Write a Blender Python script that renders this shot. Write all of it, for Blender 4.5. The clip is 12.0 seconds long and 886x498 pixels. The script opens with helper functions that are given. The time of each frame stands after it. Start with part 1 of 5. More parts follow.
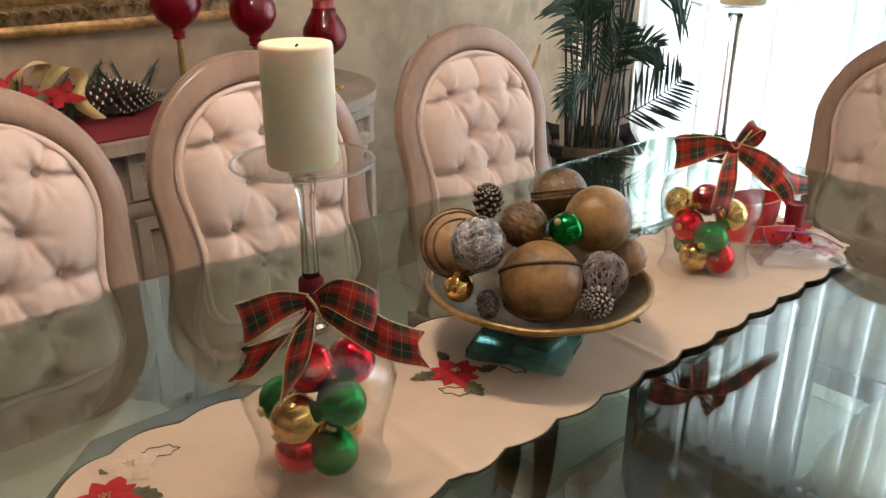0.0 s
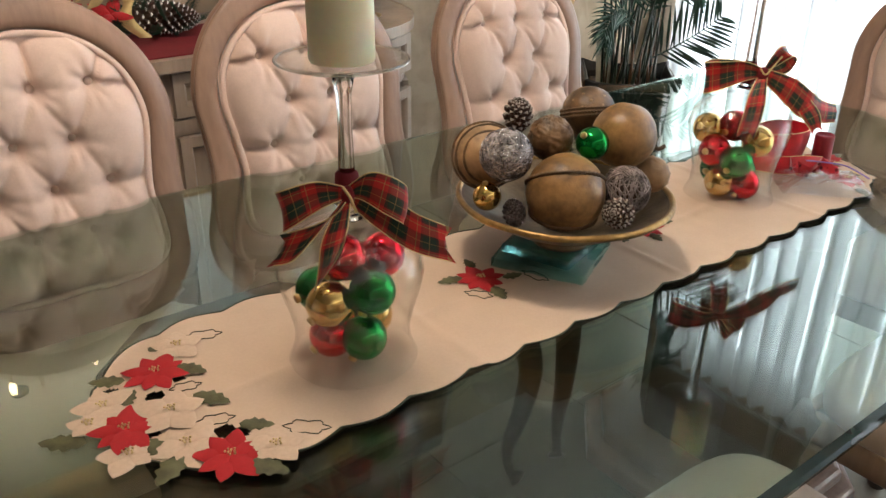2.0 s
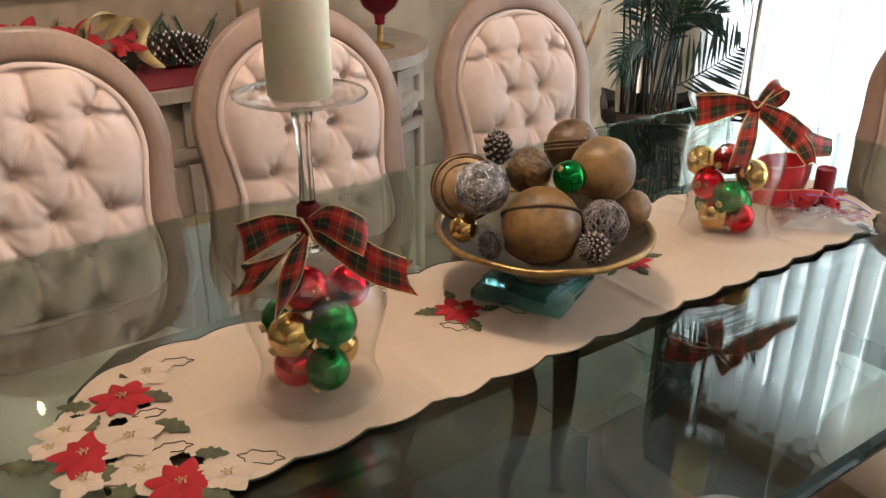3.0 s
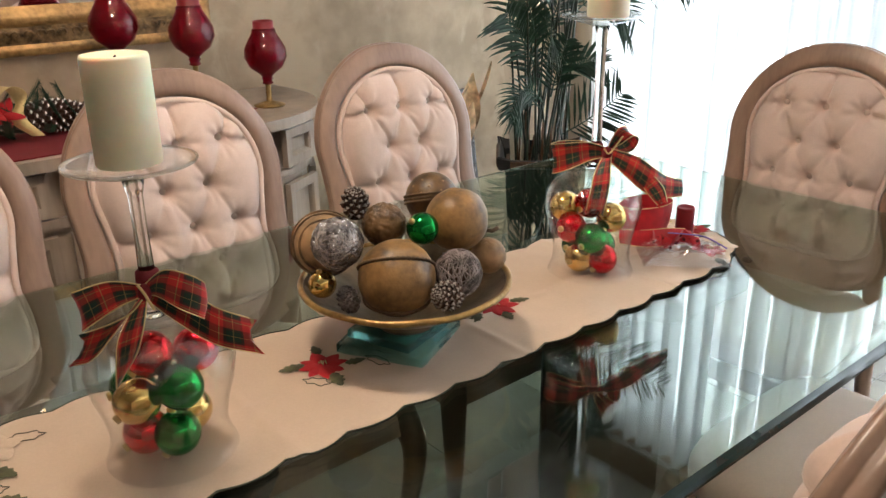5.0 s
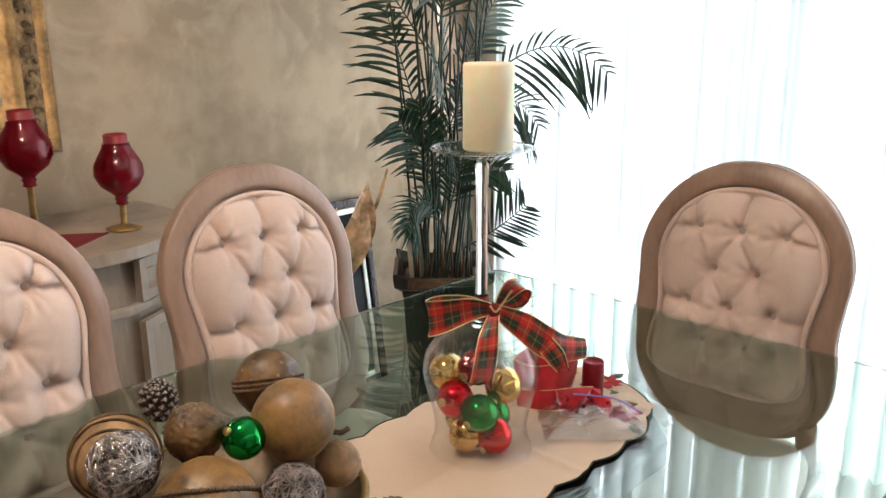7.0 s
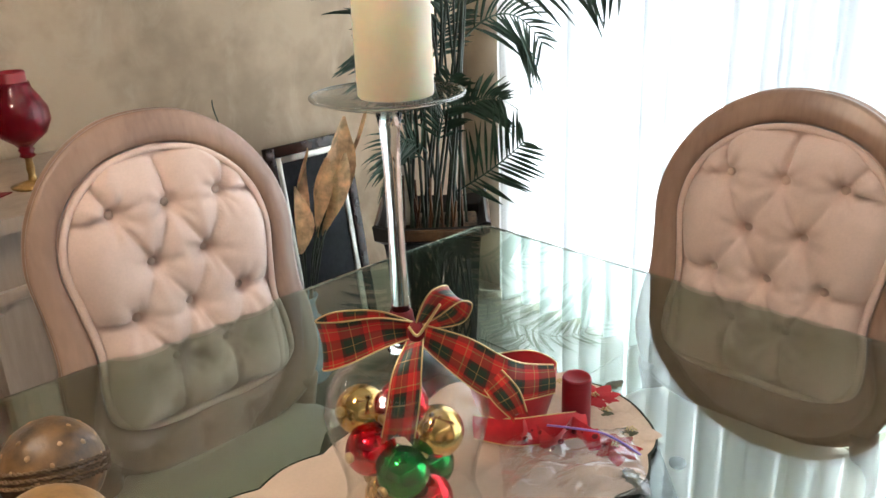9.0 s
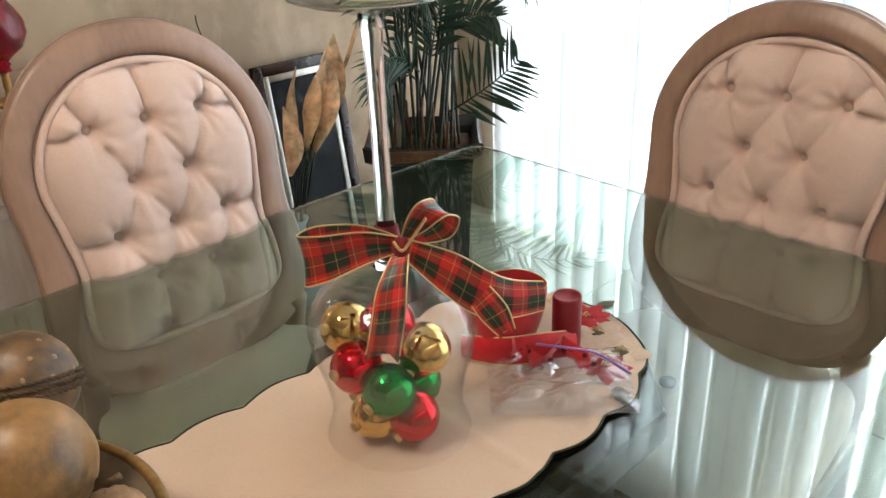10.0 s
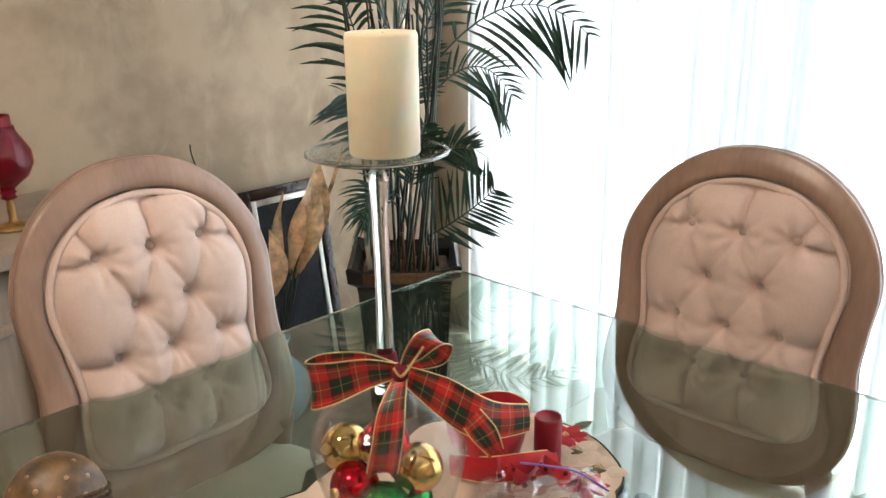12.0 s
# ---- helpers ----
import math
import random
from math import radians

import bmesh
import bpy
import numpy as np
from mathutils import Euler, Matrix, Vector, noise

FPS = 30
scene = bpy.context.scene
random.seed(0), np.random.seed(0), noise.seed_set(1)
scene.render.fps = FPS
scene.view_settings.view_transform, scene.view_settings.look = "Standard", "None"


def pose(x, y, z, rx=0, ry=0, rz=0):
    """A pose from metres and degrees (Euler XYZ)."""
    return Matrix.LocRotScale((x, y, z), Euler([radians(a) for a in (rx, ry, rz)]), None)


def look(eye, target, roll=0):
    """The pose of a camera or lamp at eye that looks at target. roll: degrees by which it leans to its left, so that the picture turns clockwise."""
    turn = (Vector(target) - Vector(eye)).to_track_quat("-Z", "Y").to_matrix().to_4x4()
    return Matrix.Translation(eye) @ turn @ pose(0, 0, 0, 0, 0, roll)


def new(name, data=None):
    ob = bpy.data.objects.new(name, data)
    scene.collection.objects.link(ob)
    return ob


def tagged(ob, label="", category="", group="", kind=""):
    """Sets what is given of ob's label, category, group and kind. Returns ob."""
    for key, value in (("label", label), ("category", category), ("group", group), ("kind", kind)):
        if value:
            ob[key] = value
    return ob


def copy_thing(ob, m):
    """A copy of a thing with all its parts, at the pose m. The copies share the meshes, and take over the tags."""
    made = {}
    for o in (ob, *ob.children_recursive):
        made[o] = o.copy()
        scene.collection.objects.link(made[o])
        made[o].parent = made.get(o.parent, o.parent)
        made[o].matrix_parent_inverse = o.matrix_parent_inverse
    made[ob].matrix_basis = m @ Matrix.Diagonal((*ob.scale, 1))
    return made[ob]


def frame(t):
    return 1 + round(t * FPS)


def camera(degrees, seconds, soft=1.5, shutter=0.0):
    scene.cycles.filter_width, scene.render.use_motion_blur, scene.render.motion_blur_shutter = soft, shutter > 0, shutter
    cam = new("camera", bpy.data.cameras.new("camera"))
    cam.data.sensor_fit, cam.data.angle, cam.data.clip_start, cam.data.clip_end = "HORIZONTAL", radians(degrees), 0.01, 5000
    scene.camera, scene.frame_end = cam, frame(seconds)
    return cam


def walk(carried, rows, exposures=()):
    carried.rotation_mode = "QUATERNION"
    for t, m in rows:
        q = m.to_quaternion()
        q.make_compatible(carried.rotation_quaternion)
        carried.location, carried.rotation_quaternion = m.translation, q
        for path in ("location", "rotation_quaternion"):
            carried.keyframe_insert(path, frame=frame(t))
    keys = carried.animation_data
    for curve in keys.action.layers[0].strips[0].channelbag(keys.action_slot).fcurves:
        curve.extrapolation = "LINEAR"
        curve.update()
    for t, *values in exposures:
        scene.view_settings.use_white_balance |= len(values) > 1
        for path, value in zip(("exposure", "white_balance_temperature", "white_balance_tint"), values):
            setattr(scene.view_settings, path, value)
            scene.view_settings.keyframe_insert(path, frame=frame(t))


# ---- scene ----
cam = camera(56.2, 12.0)
PATH = [
    (0, (0.311, 0.062, 1.405), (-1.089, 1.268, 0.64), -0.0),
    (0.5, (0.316, 0.029, 1.391), (-1.025, 1.265, 0.571), 0.3),
    (1, (0.331, 0.011, 1.381), (-0.99, 1.242, 0.522), 0.5),
    (1.5, (0.347, -0.002, 1.376), (-0.993, 1.2, 0.505), 0.6),
    (2, (0.376, 0.018, 1.375), (-1.034, 1.129, 0.494), 0.8),
    (2.5, (0.406, 0.064, 1.378), (-1.067, 1.108, 0.517), 0.8),
    (3, (0.435, 0.101, 1.385), (-1.058, 1.145, 0.559), 0.2),
    (5, (0.526, 0.182, 1.401), (-0.907, 1.378, 0.683), -0.9),
    (5.5, (0.515, 0.235, 1.396), (-0.868, 1.5, 0.699), -0.8),
    (6, (0.468, 0.333, 1.402), (-0.874, 1.66, 0.739), -0.2),
    (6.5, (0.415, 0.415, 1.421), (-0.935, 1.764, 0.823), 0.0),
    (7, (0.352, 0.479, 1.435), (-1.002, 1.853, 0.906), -0.4),
    (7.2, (0.327, 0.516, 1.434), (-1.019, 1.903, 0.919), -0.6),
    (8.8, (0.173, 0.869, 1.414), (-1.211, 2.148, 0.743), -2.1),
    (9, (0.162, 0.884, 1.399), (-1.213, 2.149, 0.686), -2.4),
    (9.5, (0.154, 0.902, 1.379), (-1.187, 2.135, 0.553), -2.3),
    (10, (0.149, 0.907, 1.372), (-1.171, 2.129, 0.499), -2.2),
    (10.5, (0.144, 0.904, 1.375), (-1.175, 2.131, 0.507), -1.8),
    (11, (0.144, 0.892, 1.387), (-1.173, 2.149, 0.558), -1.3),
    (11.5, (0.161, 0.865, 1.408), (-1.164, 2.164, 0.661), -1.0),
    (12, (0.191, 0.83, 1.427), (-1.148, 2.18, 0.807), -1.0),
]
walk(cam, [(t, look(eye, target, roll)) for t, eye, target, roll in PATH])

# ---- world and light ----
world = bpy.data.worlds.new("sky")
scene.world = world
world.use_nodes = True
wn = world.node_tree.nodes
sky = wn.new("ShaderNodeTexSky")
sky.sky_type, sky.sun_disc = "NISHITA", False
sky.sun_elevation, sky.sun_rotation = radians(36), radians(64)
world.node_tree.links.new(sky.outputs[0], wn["Background"].inputs[0])
wn["Background"].inputs[1].default_value = 0.12


def lamp(name, kind, m, energy, color, **more):
    data = bpy.data.lights.new(name, kind)
    data.energy, data.color = energy, color
    if kind == "AREA":
        data.shape, data.size, data.size_y = "RECTANGLE", more["size"], more["size_y"]
    elif kind == "POINT":
        data.shadow_soft_size = more["size"]
    elif kind == "SUN":
        data.angle = more["size"]
    ob = new(name, data)
    ob.matrix_world = m
    return ob


# daylight in the window's opening, behind the sheers
lamp("window_daylight", "AREA", look((0.15, 3.42, 1.3), (0.15, 0, 1.1)), 30, (0.83, 0.91, 1.0), size=4.1, size_y=2.4)
# sun from outside, slanting onto the sheers
lamp("sun", "SUN", look((5.0, 5.5, 3.3), (0, 3.1, 1.0)), 29.0, (0.86, 0.93, 1.0), size=radians(0.6))
# added fill lamp behind the camera's side of the room; no opening there
lamp("room_fill", "AREA", look((2.45, -1.2, 1.5), (-1.5, 0.9, 0.9)), 1.8, (1.0, 0.95, 0.90), size=1.6, size_y=1.6)

# ---- materials ----


def mat(name, color, rough=0.5, metal=0.0, vary=0.12, scale=8.0, fine=60.0, bump=0.0, bump_scale=120.0, tint=None, **sockets):
    """Principled material with variation at two scales and fine relief."""
    m = bpy.data.materials.new(name)
    m.use_nodes = True
    nt = m.node_tree
    p = nt.nodes["Principled BSDF"]
    co = nt.nodes.new("ShaderNodeTexCoord")
    big, small = nt.nodes.new("ShaderNodeTexNoise"), nt.nodes.new("ShaderNodeTexNoise")
    big.inputs["Scale"].default_value, small.inputs["Scale"].default_value = scale, fine
    big.inputs["Detail"].default_value, small.inputs["Detail"].default_value = 5, 3
    for n in (big, small):
        nt.links.new(co.outputs["Object"], n.inputs["Vector"])
    add = nt.nodes.new("ShaderNodeMath")
    add.operation = "MULTIPLY_ADD"
    add.inputs[1].default_value = 0.4
    nt.links.new(small.outputs["Fac"], add.inputs[0])
    nt.links.new(big.outputs["Fac"], add.inputs[2])
    ramp = nt.nodes.new("ShaderNodeValToRGB")
    other = tint or tuple(c * (1 - 2.2 * vary) for c in color)
    ramp.color_ramp.elements[0].position, ramp.color_ramp.elements[1].position = 0.45, 0.92
    ramp.color_ramp.elements[0].color = (*other, 1)
    ramp.color_ramp.elements[1].color = (*[min(1, c * (1 + vary)) for c in color], 1)
    nt.links.new(add.outputs[0], ramp.inputs[0])
    nt.links.new(ramp.outputs[0], p.inputs["Base Color"])
    p.inputs["Roughness"].default_value, p.inputs["Metallic"].default_value = rough, metal
    if bump:
        b, t = nt.nodes.new("ShaderNodeBump"), nt.nodes.new("ShaderNodeTexNoise")
        t.inputs["Scale"].default_value, t.inputs["Detail"].default_value = bump_scale, 4
        nt.links.new(co.outputs["Object"], t.inputs["Vector"])
        b.inputs["Strength"].default_value, b.inputs["Distance"].default_value = bump, 0.003
        nt.links.new(t.outputs["Fac"], b.inputs["Height"])
        nt.links.new(b.outputs[0], p.inputs["Normal"])
    for key, value in sockets.items():
        p.inputs[key.replace("_", " ").title()].default_value = value
    return m


def glass(name, color, rough=0.0, ior=1.5):
    m = bpy.data.materials.new(name)
    m.use_nodes = True
    nt = m.node_tree
    nt.nodes.remove(nt.nodes["Principled BSDF"])
    g = nt.nodes.new("ShaderNodeBsdfGlass")
    g.inputs["Color"].default_value, g.inputs["Roughness"].default_value, g.inputs["IOR"].default_value = (*color, 1), rough, ior
    nt.links.new(g.outputs[0], nt.nodes["Material Output"].inputs[0])
    return m


def thin_glass(name, color, rough=0.0, base=0.04):
    """Blown glass or film too thin to bend the view: clear, with gloss that grows towards grazing."""
    m = bpy.data.materials.new(name)
    m.use_nodes = True
    nt = m.node_tree
    nt.nodes.remove(nt.nodes["Principled BSDF"])
    clear, shine, mix = nt.nodes.new("ShaderNodeBsdfTransparent"), nt.nodes.new("ShaderNodeBsdfGlossy"), nt.nodes.new("ShaderNodeMixShader")
    clear.inputs[0].default_value = (*color, 1)
    shine.inputs["Roughness"].default_value = rough
    lw, power, ma = nt.nodes.new("ShaderNodeLayerWeight"), nt.nodes.new("ShaderNodeMath"), nt.nodes.new("ShaderNodeMath")
    lw.inputs[0].default_value = 0.5
    power.operation, ma.operation = "POWER", "MULTIPLY_ADD"
    power.inputs[1].default_value = 4.6
    ma.inputs[1].default_value, ma.inputs[2].default_value = 0.75, base
    nt.links.new(lw.outputs["Facing"], power.inputs[0])
    nt.links.new(power.outputs[0], ma.inputs[0])
    nt.links.new(ma.outputs[0], mix.inputs[0])
    nt.links.new(clear.outputs[0], mix.inputs[1])
    nt.links.new(shine.outputs[0], mix.inputs[2])
    nt.links.new(mix.outputs[0], nt.nodes["Material Output"].inputs[0])
    return m


def wood(name, color, dark, rough=0.35, scale=9.0, stretch=(1, 1, 0.12)):
    m = mat(name, color, rough, tint=dark, scale=scale, fine=90, bump=0.04, bump_scale=70)
    nt = m.node_tree
    co = [n for n in nt.nodes if n.type == "TEX_COORD"][0]
    mp = nt.nodes.new("ShaderNodeMapping")
    mp.inputs["Scale"].default_value = stretch
    nt.links.new(co.outputs["Object"], mp.inputs[0])
    for n in nt.nodes:
        if n.type == "TEX_NOISE":
            nt.links.new(mp.outputs[0], n.inputs["Vector"])
    return m


M_WOOD = wood("limed_wood", (0.36, 0.23, 0.17), (0.25, 0.155, 0.115), 0.30)
M_SIDE = wood("washed_wood", (0.40, 0.31, 0.24), (0.29, 0.22, 0.165), 0.4)
# the same washed wood toned darker: recess shade put into the colour
M_SIDE_SHADE = wood("washed_wood_recess_shade", (0.36, 0.27, 0.20), (0.26, 0.195, 0.14), 0.45)
M_FABRIC = mat("cream_velvet", (0.75, 0.56, 0.482), 0.85, vary=0.05, scale=5, fine=220, bump=0.12, bump_scale=420, sheen_weight=0.35)
M_BUTTON = mat("cream_velvet_button", (0.66, 0.53, 0.46), 0.9, vary=0.05, bump=0.2, bump_scale=400)
M_BACKCLOTH = mat("pale_backcloth", (0.60, 0.58, 0.58), 0.9, vary=0.06, bump=0.2, bump_scale=300)
M_RUNNER = mat("cream_linen", (0.60, 0.448, 0.335), 0.9, vary=0.04, scale=6, fine=240, bump=0.03, bump_scale=520)
M_STITCH = mat("green_stitching", (0.035, 0.04, 0.022), 0.8, vary=0.2, bump=0.3, bump_scale=700)
M_PETAL = mat("red_satin_petal", (0.42, 0.007, 0.013), 0.8, vary=0.15, scale=40, bump=0.2, bump_scale=350)
M_LEAF = mat("holly_green_satin", (0.088, 0.088, 0.036), 0.6, vary=0.25, scale=50, bump=0.2, bump_scale=350)
M_GOLDTHREAD = mat("gold_thread", (0.70, 0.54, 0.26), 0.35, 0.7, bump=0.3)
M_TABLE = mat("table_glass", (0.66, 0.83, 0.73), 0.0, vary=0.005, transmission_weight=1.0)
M_TABLE.node_tree.nodes["Principled BSDF"].inputs["IOR"].default_value = 1.7
# same glass; the edge's dark look and reflection put into the colour
M_TABLE_EDGE_SHADE = mat("table_glass_edge_shade", (0.012, 0.028, 0.028), 0.08, vary=0.1)
M_FOOT = thin_glass("pressed_glass", (0.95, 0.955, 0.95), 0.02, 0.06)
M_CLEAR = glass("clear_glass", (0.985, 0.99, 0.985), 0.0, 1.45)
M_BELL = thin_glass("blown_glass", (0.988, 0.990, 0.988), 0.0, 0.05)
M_TEAL = mat("teal_glass", (0.30, 0.80, 0.76), 0.07, vary=0.2, scale=30, bump=0.35, bump_scale=30, transmission_weight=0.85)
M_CANDLE = mat("ivory_wax", (0.88, 0.80, 0.58), 0.45, vary=0.03, scale=14, bump=0.05, subsurface_weight=0.35, subsurface_scale=0.02)
M_RED = mat("red_mirror_ball", (0.62, 0.008, 0.022), 0.035, 0.92, vary=0.05)
M_GREEN = mat("green_mirror_ball", (0.006, 0.24, 0.045), 0.035, 0.92, vary=0.05)
M_GOLD = mat("gold_mirror_ball", (0.78, 0.52, 0.18), 0.045, 0.96, vary=0.05)
M_CAP = mat("brass_cap", (0.60, 0.43, 0.18), 0.3, 0.9)
M_BOWL = mat("bronze_bowl", (0.16, 0.115, 0.07), 0.42, 0.5, vary=0.3, scale=14, bump=0.2)
M_RIM = mat("gilt_rim", (0.42, 0.26, 0.095), 0.36, 0.75, vary=0.3, scale=20, fine=100, bump=0.3, bump_scale=90)
M_GOURD = mat("brown_gourd", (0.29, 0.155, 0.055), 0.40, vary=0.38, scale=16, fine=90, bump=0.35, bump_scale=60)
M_ROPE = mat("brown_rope", (0.13, 0.075, 0.035), 0.75, vary=0.3, bump=0.5, bump_scale=300)
M_TAN = mat("tan_carved", (0.42, 0.25, 0.125), 0.5, vary=0.3, scale=22, bump=0.5, bump_scale=50)
M_CARVED = mat("carved_brown", (0.16, 0.085, 0.034), 0.42, vary=0.35, scale=30, bump=0.8, bump_scale=45)
M_SILVER = mat("silver_glitter", (0.55, 0.51, 0.52), 0.18, 0.85, vary=0.4, scale=60, fine=160, bump=1.0, bump_scale=150)
M_VINE = mat("dark_vine", (0.075, 0.048, 0.035), 0.5, 0.2, vary=0.4, scale=60, bump=0.6)
M_CONE = mat("pine_cone_scale", (0.085, 0.042, 0.028), 0.65, vary=0.3, scale=60, bump=0.3)
M_FROST = mat("frosted_tip", (0.88, 0.85, 0.82), 0.8, vary=0.1, bump=0.4)
M_DUSTY = mat("dusty_tip", (0.42, 0.36, 0.32), 0.8, vary=0.2, bump=0.4)
M_GREYCONE = mat("grey_cone_scale", (0.26, 0.21, 0.20), 0.65, vary=0.35, scale=60, bump=0.5)
M_REDGLASS = mat("red_glass", (0.42, 0.004, 0.022), 0.04, vary=0.05, transmission_weight=0.75)
M_REDWAX = mat("red_wax", (0.26, 0.007, 0.016), 0.4, vary=0.06, subsurface_weight=0.2, subsurface_scale=0.01)
M_REDCLOTH = mat("red_cloth", (0.20, 0.010, 0.016), 0.8, vary=0.12, bump=0.3, bump_scale=300)
M_GILT = mat("gilt_frame", (0.40, 0.23, 0.085), 0.42, 0.45, vary=0.35, scale=12, fine=70, bump=0.4, bump_scale=60)
M_GILTDARK = mat("carved_gilt", (0.26, 0.16, 0.075), 0.45, 0.5, vary=0.4, scale=30, bump=0.9, bump_scale=55)
M_POT = mat("black_lacquer", (0.018, 0.015, 0.013), 0.28, vary=0.3, scale=10, bump=0.1)
M_POTBAND = mat("bronze_band", (0.15, 0.075, 0.035), 0.5, 0.3, vary=0.3, bump=0.3)
M_SOIL = mat("brown_moss", (0.09, 0.05, 0.025), 0.95, vary=0.4, scale=30, bump=1.0, bump_scale=60)
M_STEM = mat("palm_stem", (0.030, 0.045, 0.026), 0.55, vary=0.4, scale=12, bump=0.3)
M_PALM = mat("palm_leaf", (0.030, 0.075, 0.045), 0.38, vary=0.3, scale=10, fine=50, bump=0.1)
M_DRY = mat("dried_leaf", (0.84, 0.53, 0.31), 0.8, subsurface_weight=0.15, subsurface_scale=0.03, vary=0.3, scale=20, bump=0.5, bump_scale=60)
M_BLUEGLAZE = mat("pale_blue_glaze", (0.30, 0.46, 0.60), 0.10, vary=0.10, scale=9, bump=0.05)
M_DARKFRAME = mat("dark_frame", (0.035, 0.016, 0.012), 0.25, vary=0.3, bump=0.1)
M_SILVERTRIM = mat("silver_trim", (0.60, 0.57, 0.50), 0.3, 0.8)
M_PICTURE = mat("dark_print", (0.02, 0.022, 0.025), 0.35, vary=0.4, scale=6)
M_PICTURE.node_tree.nodes["Principled BSDF"].inputs["Specular IOR Level"].default_value = 0.12
M_CEIL = mat("white_ceiling", (0.80, 0.76, 0.70), 0.9, vary=0.03, scale=2, bump=0.15)
M_DARKWOOD = wood("dark_wood", (0.055, 0.035, 0.025), (0.03, 0.02, 0.014), 0.55)
M_PLASTIC = thin_glass("clear_film", (0.985, 0.98, 0.99), 0.16, 0.26)
M_PURPLE = mat("purple_zip", (0.30, 0.20, 0.62), 0.35)
M_BRASS = mat("brass", (0.55, 0.36, 0.14), 0.25, 0.95)
M_REDBOW = mat("red_satin", (0.55, 0.008, 0.02), 0.34, vary=0.12, scale=30, bump=0.1, sheen_weight=0.3)
M_TAG = mat("paper_tag", (0.74, 0.68, 0.56), 0.8)

# plaster with soft marbled trowel marks
M_WALL = mat("marbled_plaster", (0.47, 0.35, 0.24), 0.9, tint=(0.385, 0.285, 0.195), scale=3.4, fine=14, bump=0.22, bump_scale=14)
M_WALL.node_tree.nodes["Principled BSDF"].inputs["Specular IOR Level"].default_value = 0.15
M_WALL2 = mat("shaded_plaster", (0.56, 0.47, 0.36), 0.7, tint=(0.44, 0.36, 0.27), scale=2.6, fine=11, bump=0.22, bump_scale=14)
for ramp_node in M_WALL.node_tree.nodes:
    if ramp_node.type == "VALTORGB":
        ramp_node.color_ramp.elements[0].position, ramp_node.color_ramp.elements[1].position = 0.56, 0.84
nt = M_WALL.node_tree
trowel, mask, over = nt.nodes.new("ShaderNodeTexNoise"), nt.nodes.new("ShaderNodeValToRGB"), nt.nodes.new("ShaderNodeMix")
trowel.inputs["Scale"].default_value, trowel.inputs["Detail"].default_value, trowel.inputs["Roughness"].default_value, trowel.inputs["Distortion"].default_value = 5.5, 9, 0.62, 1.1
stretch = nt.nodes.new("ShaderNodeMapping")
stretch.inputs["Scale"].default_value = (1, 1, 0.7)
wall_co = [n for n in nt.nodes if n.type == "TEX_COORD"][0]
nt.links.new(wall_co.outputs["Object"], stretch.inputs[0])
nt.links.new(stretch.outputs[0], trowel.inputs["Vector"])
mask.color_ramp.elements[0].position, mask.color_ramp.elements[1].position = 0.50, 0.66
mask.color_ramp.elements[1].color = (0.75, 0.75, 0.75, 1)
nt.links.new(trowel.outputs["Fac"], mask.inputs[0])
over.data_type = "RGBA"
over.inputs[7].default_value = (0.53, 0.415, 0.295, 1)
plaster = [n for n in nt.nodes if n.type == "VALTORGB" and n != mask][0]
nt.links.new(mask.outputs[0], over.inputs[0])
nt.links.new(plaster.outputs[0], over.inputs[6])
nt.links.new(over.outputs[2], nt.nodes["Principled BSDF"].inputs["Base Color"])
M_TILE = mat("cream_floor_tile", (0.27, 0.245, 0.20), 0.16, vary=0.06, scale=4, fine=30)
M_GROUT = mat("tile_grout", (0.36, 0.33, 0.29), 0.9, vary=0.1)


def glow(name, color, strength):
    m = bpy.data.materials.new(name)
    m.use_nodes = True
    p = m.node_tree.nodes["Principled BSDF"]
    p.inputs["Emission Color"].default_value, p.inputs["Emission Strength"].default_value = (*color, 1), strength
    return m


M_BULB = glow("lit_bulb", (1.0, 0.72, 0.40), 60)


def sheer():
    m = bpy.data.materials.new("white_sheer")
    m.use_nodes = True
    nt = m.node_tree
    nt.nodes.remove(nt.nodes["Principled BSDF"])
    d, t, tr = (nt.nodes.new("ShaderNodeBsdf" + k) for k in ("Diffuse", "Translucent", "Transparent"))
    co, wv, rp = nt.nodes.new("ShaderNodeTexCoord"), nt.nodes.new("ShaderNodeTexNoise"), nt.nodes.new("ShaderNodeValToRGB")
    wv.inputs["Scale"].default_value = 300
    nt.links.new(co.outputs["Object"], wv.inputs["Vector"])
    nt.links.new(wv.outputs["Fac"], rp.inputs[0])
    rp.color_ramp.elements[0].color, rp.color_ramp.elements[1].color = (0.84, 0.87, 0.88, 1), (0.93, 0.95, 0.96, 1)
    nt.links.new(rp.outputs[0], d.inputs[0])
    nt.links.new(rp.outputs[0], t.inputs[0])
    a, b = nt.nodes.new("ShaderNodeMixShader"), nt.nodes.new("ShaderNodeMixShader")
    a.inputs[0].default_value, b.inputs[0].default_value = 0.62, 0.01
    nt.links.new(d.outputs[0], a.inputs[1])
    nt.links.new(t.outputs[0], a.inputs[2])
    nt.links.new(a.outputs[0], b.inputs[1])
    nt.links.new(tr.outputs[0], b.inputs[2])
    nt.links.new(b.outputs[0], nt.nodes["Material Output"].inputs[0])
    return m


M_SHEER = sheer()


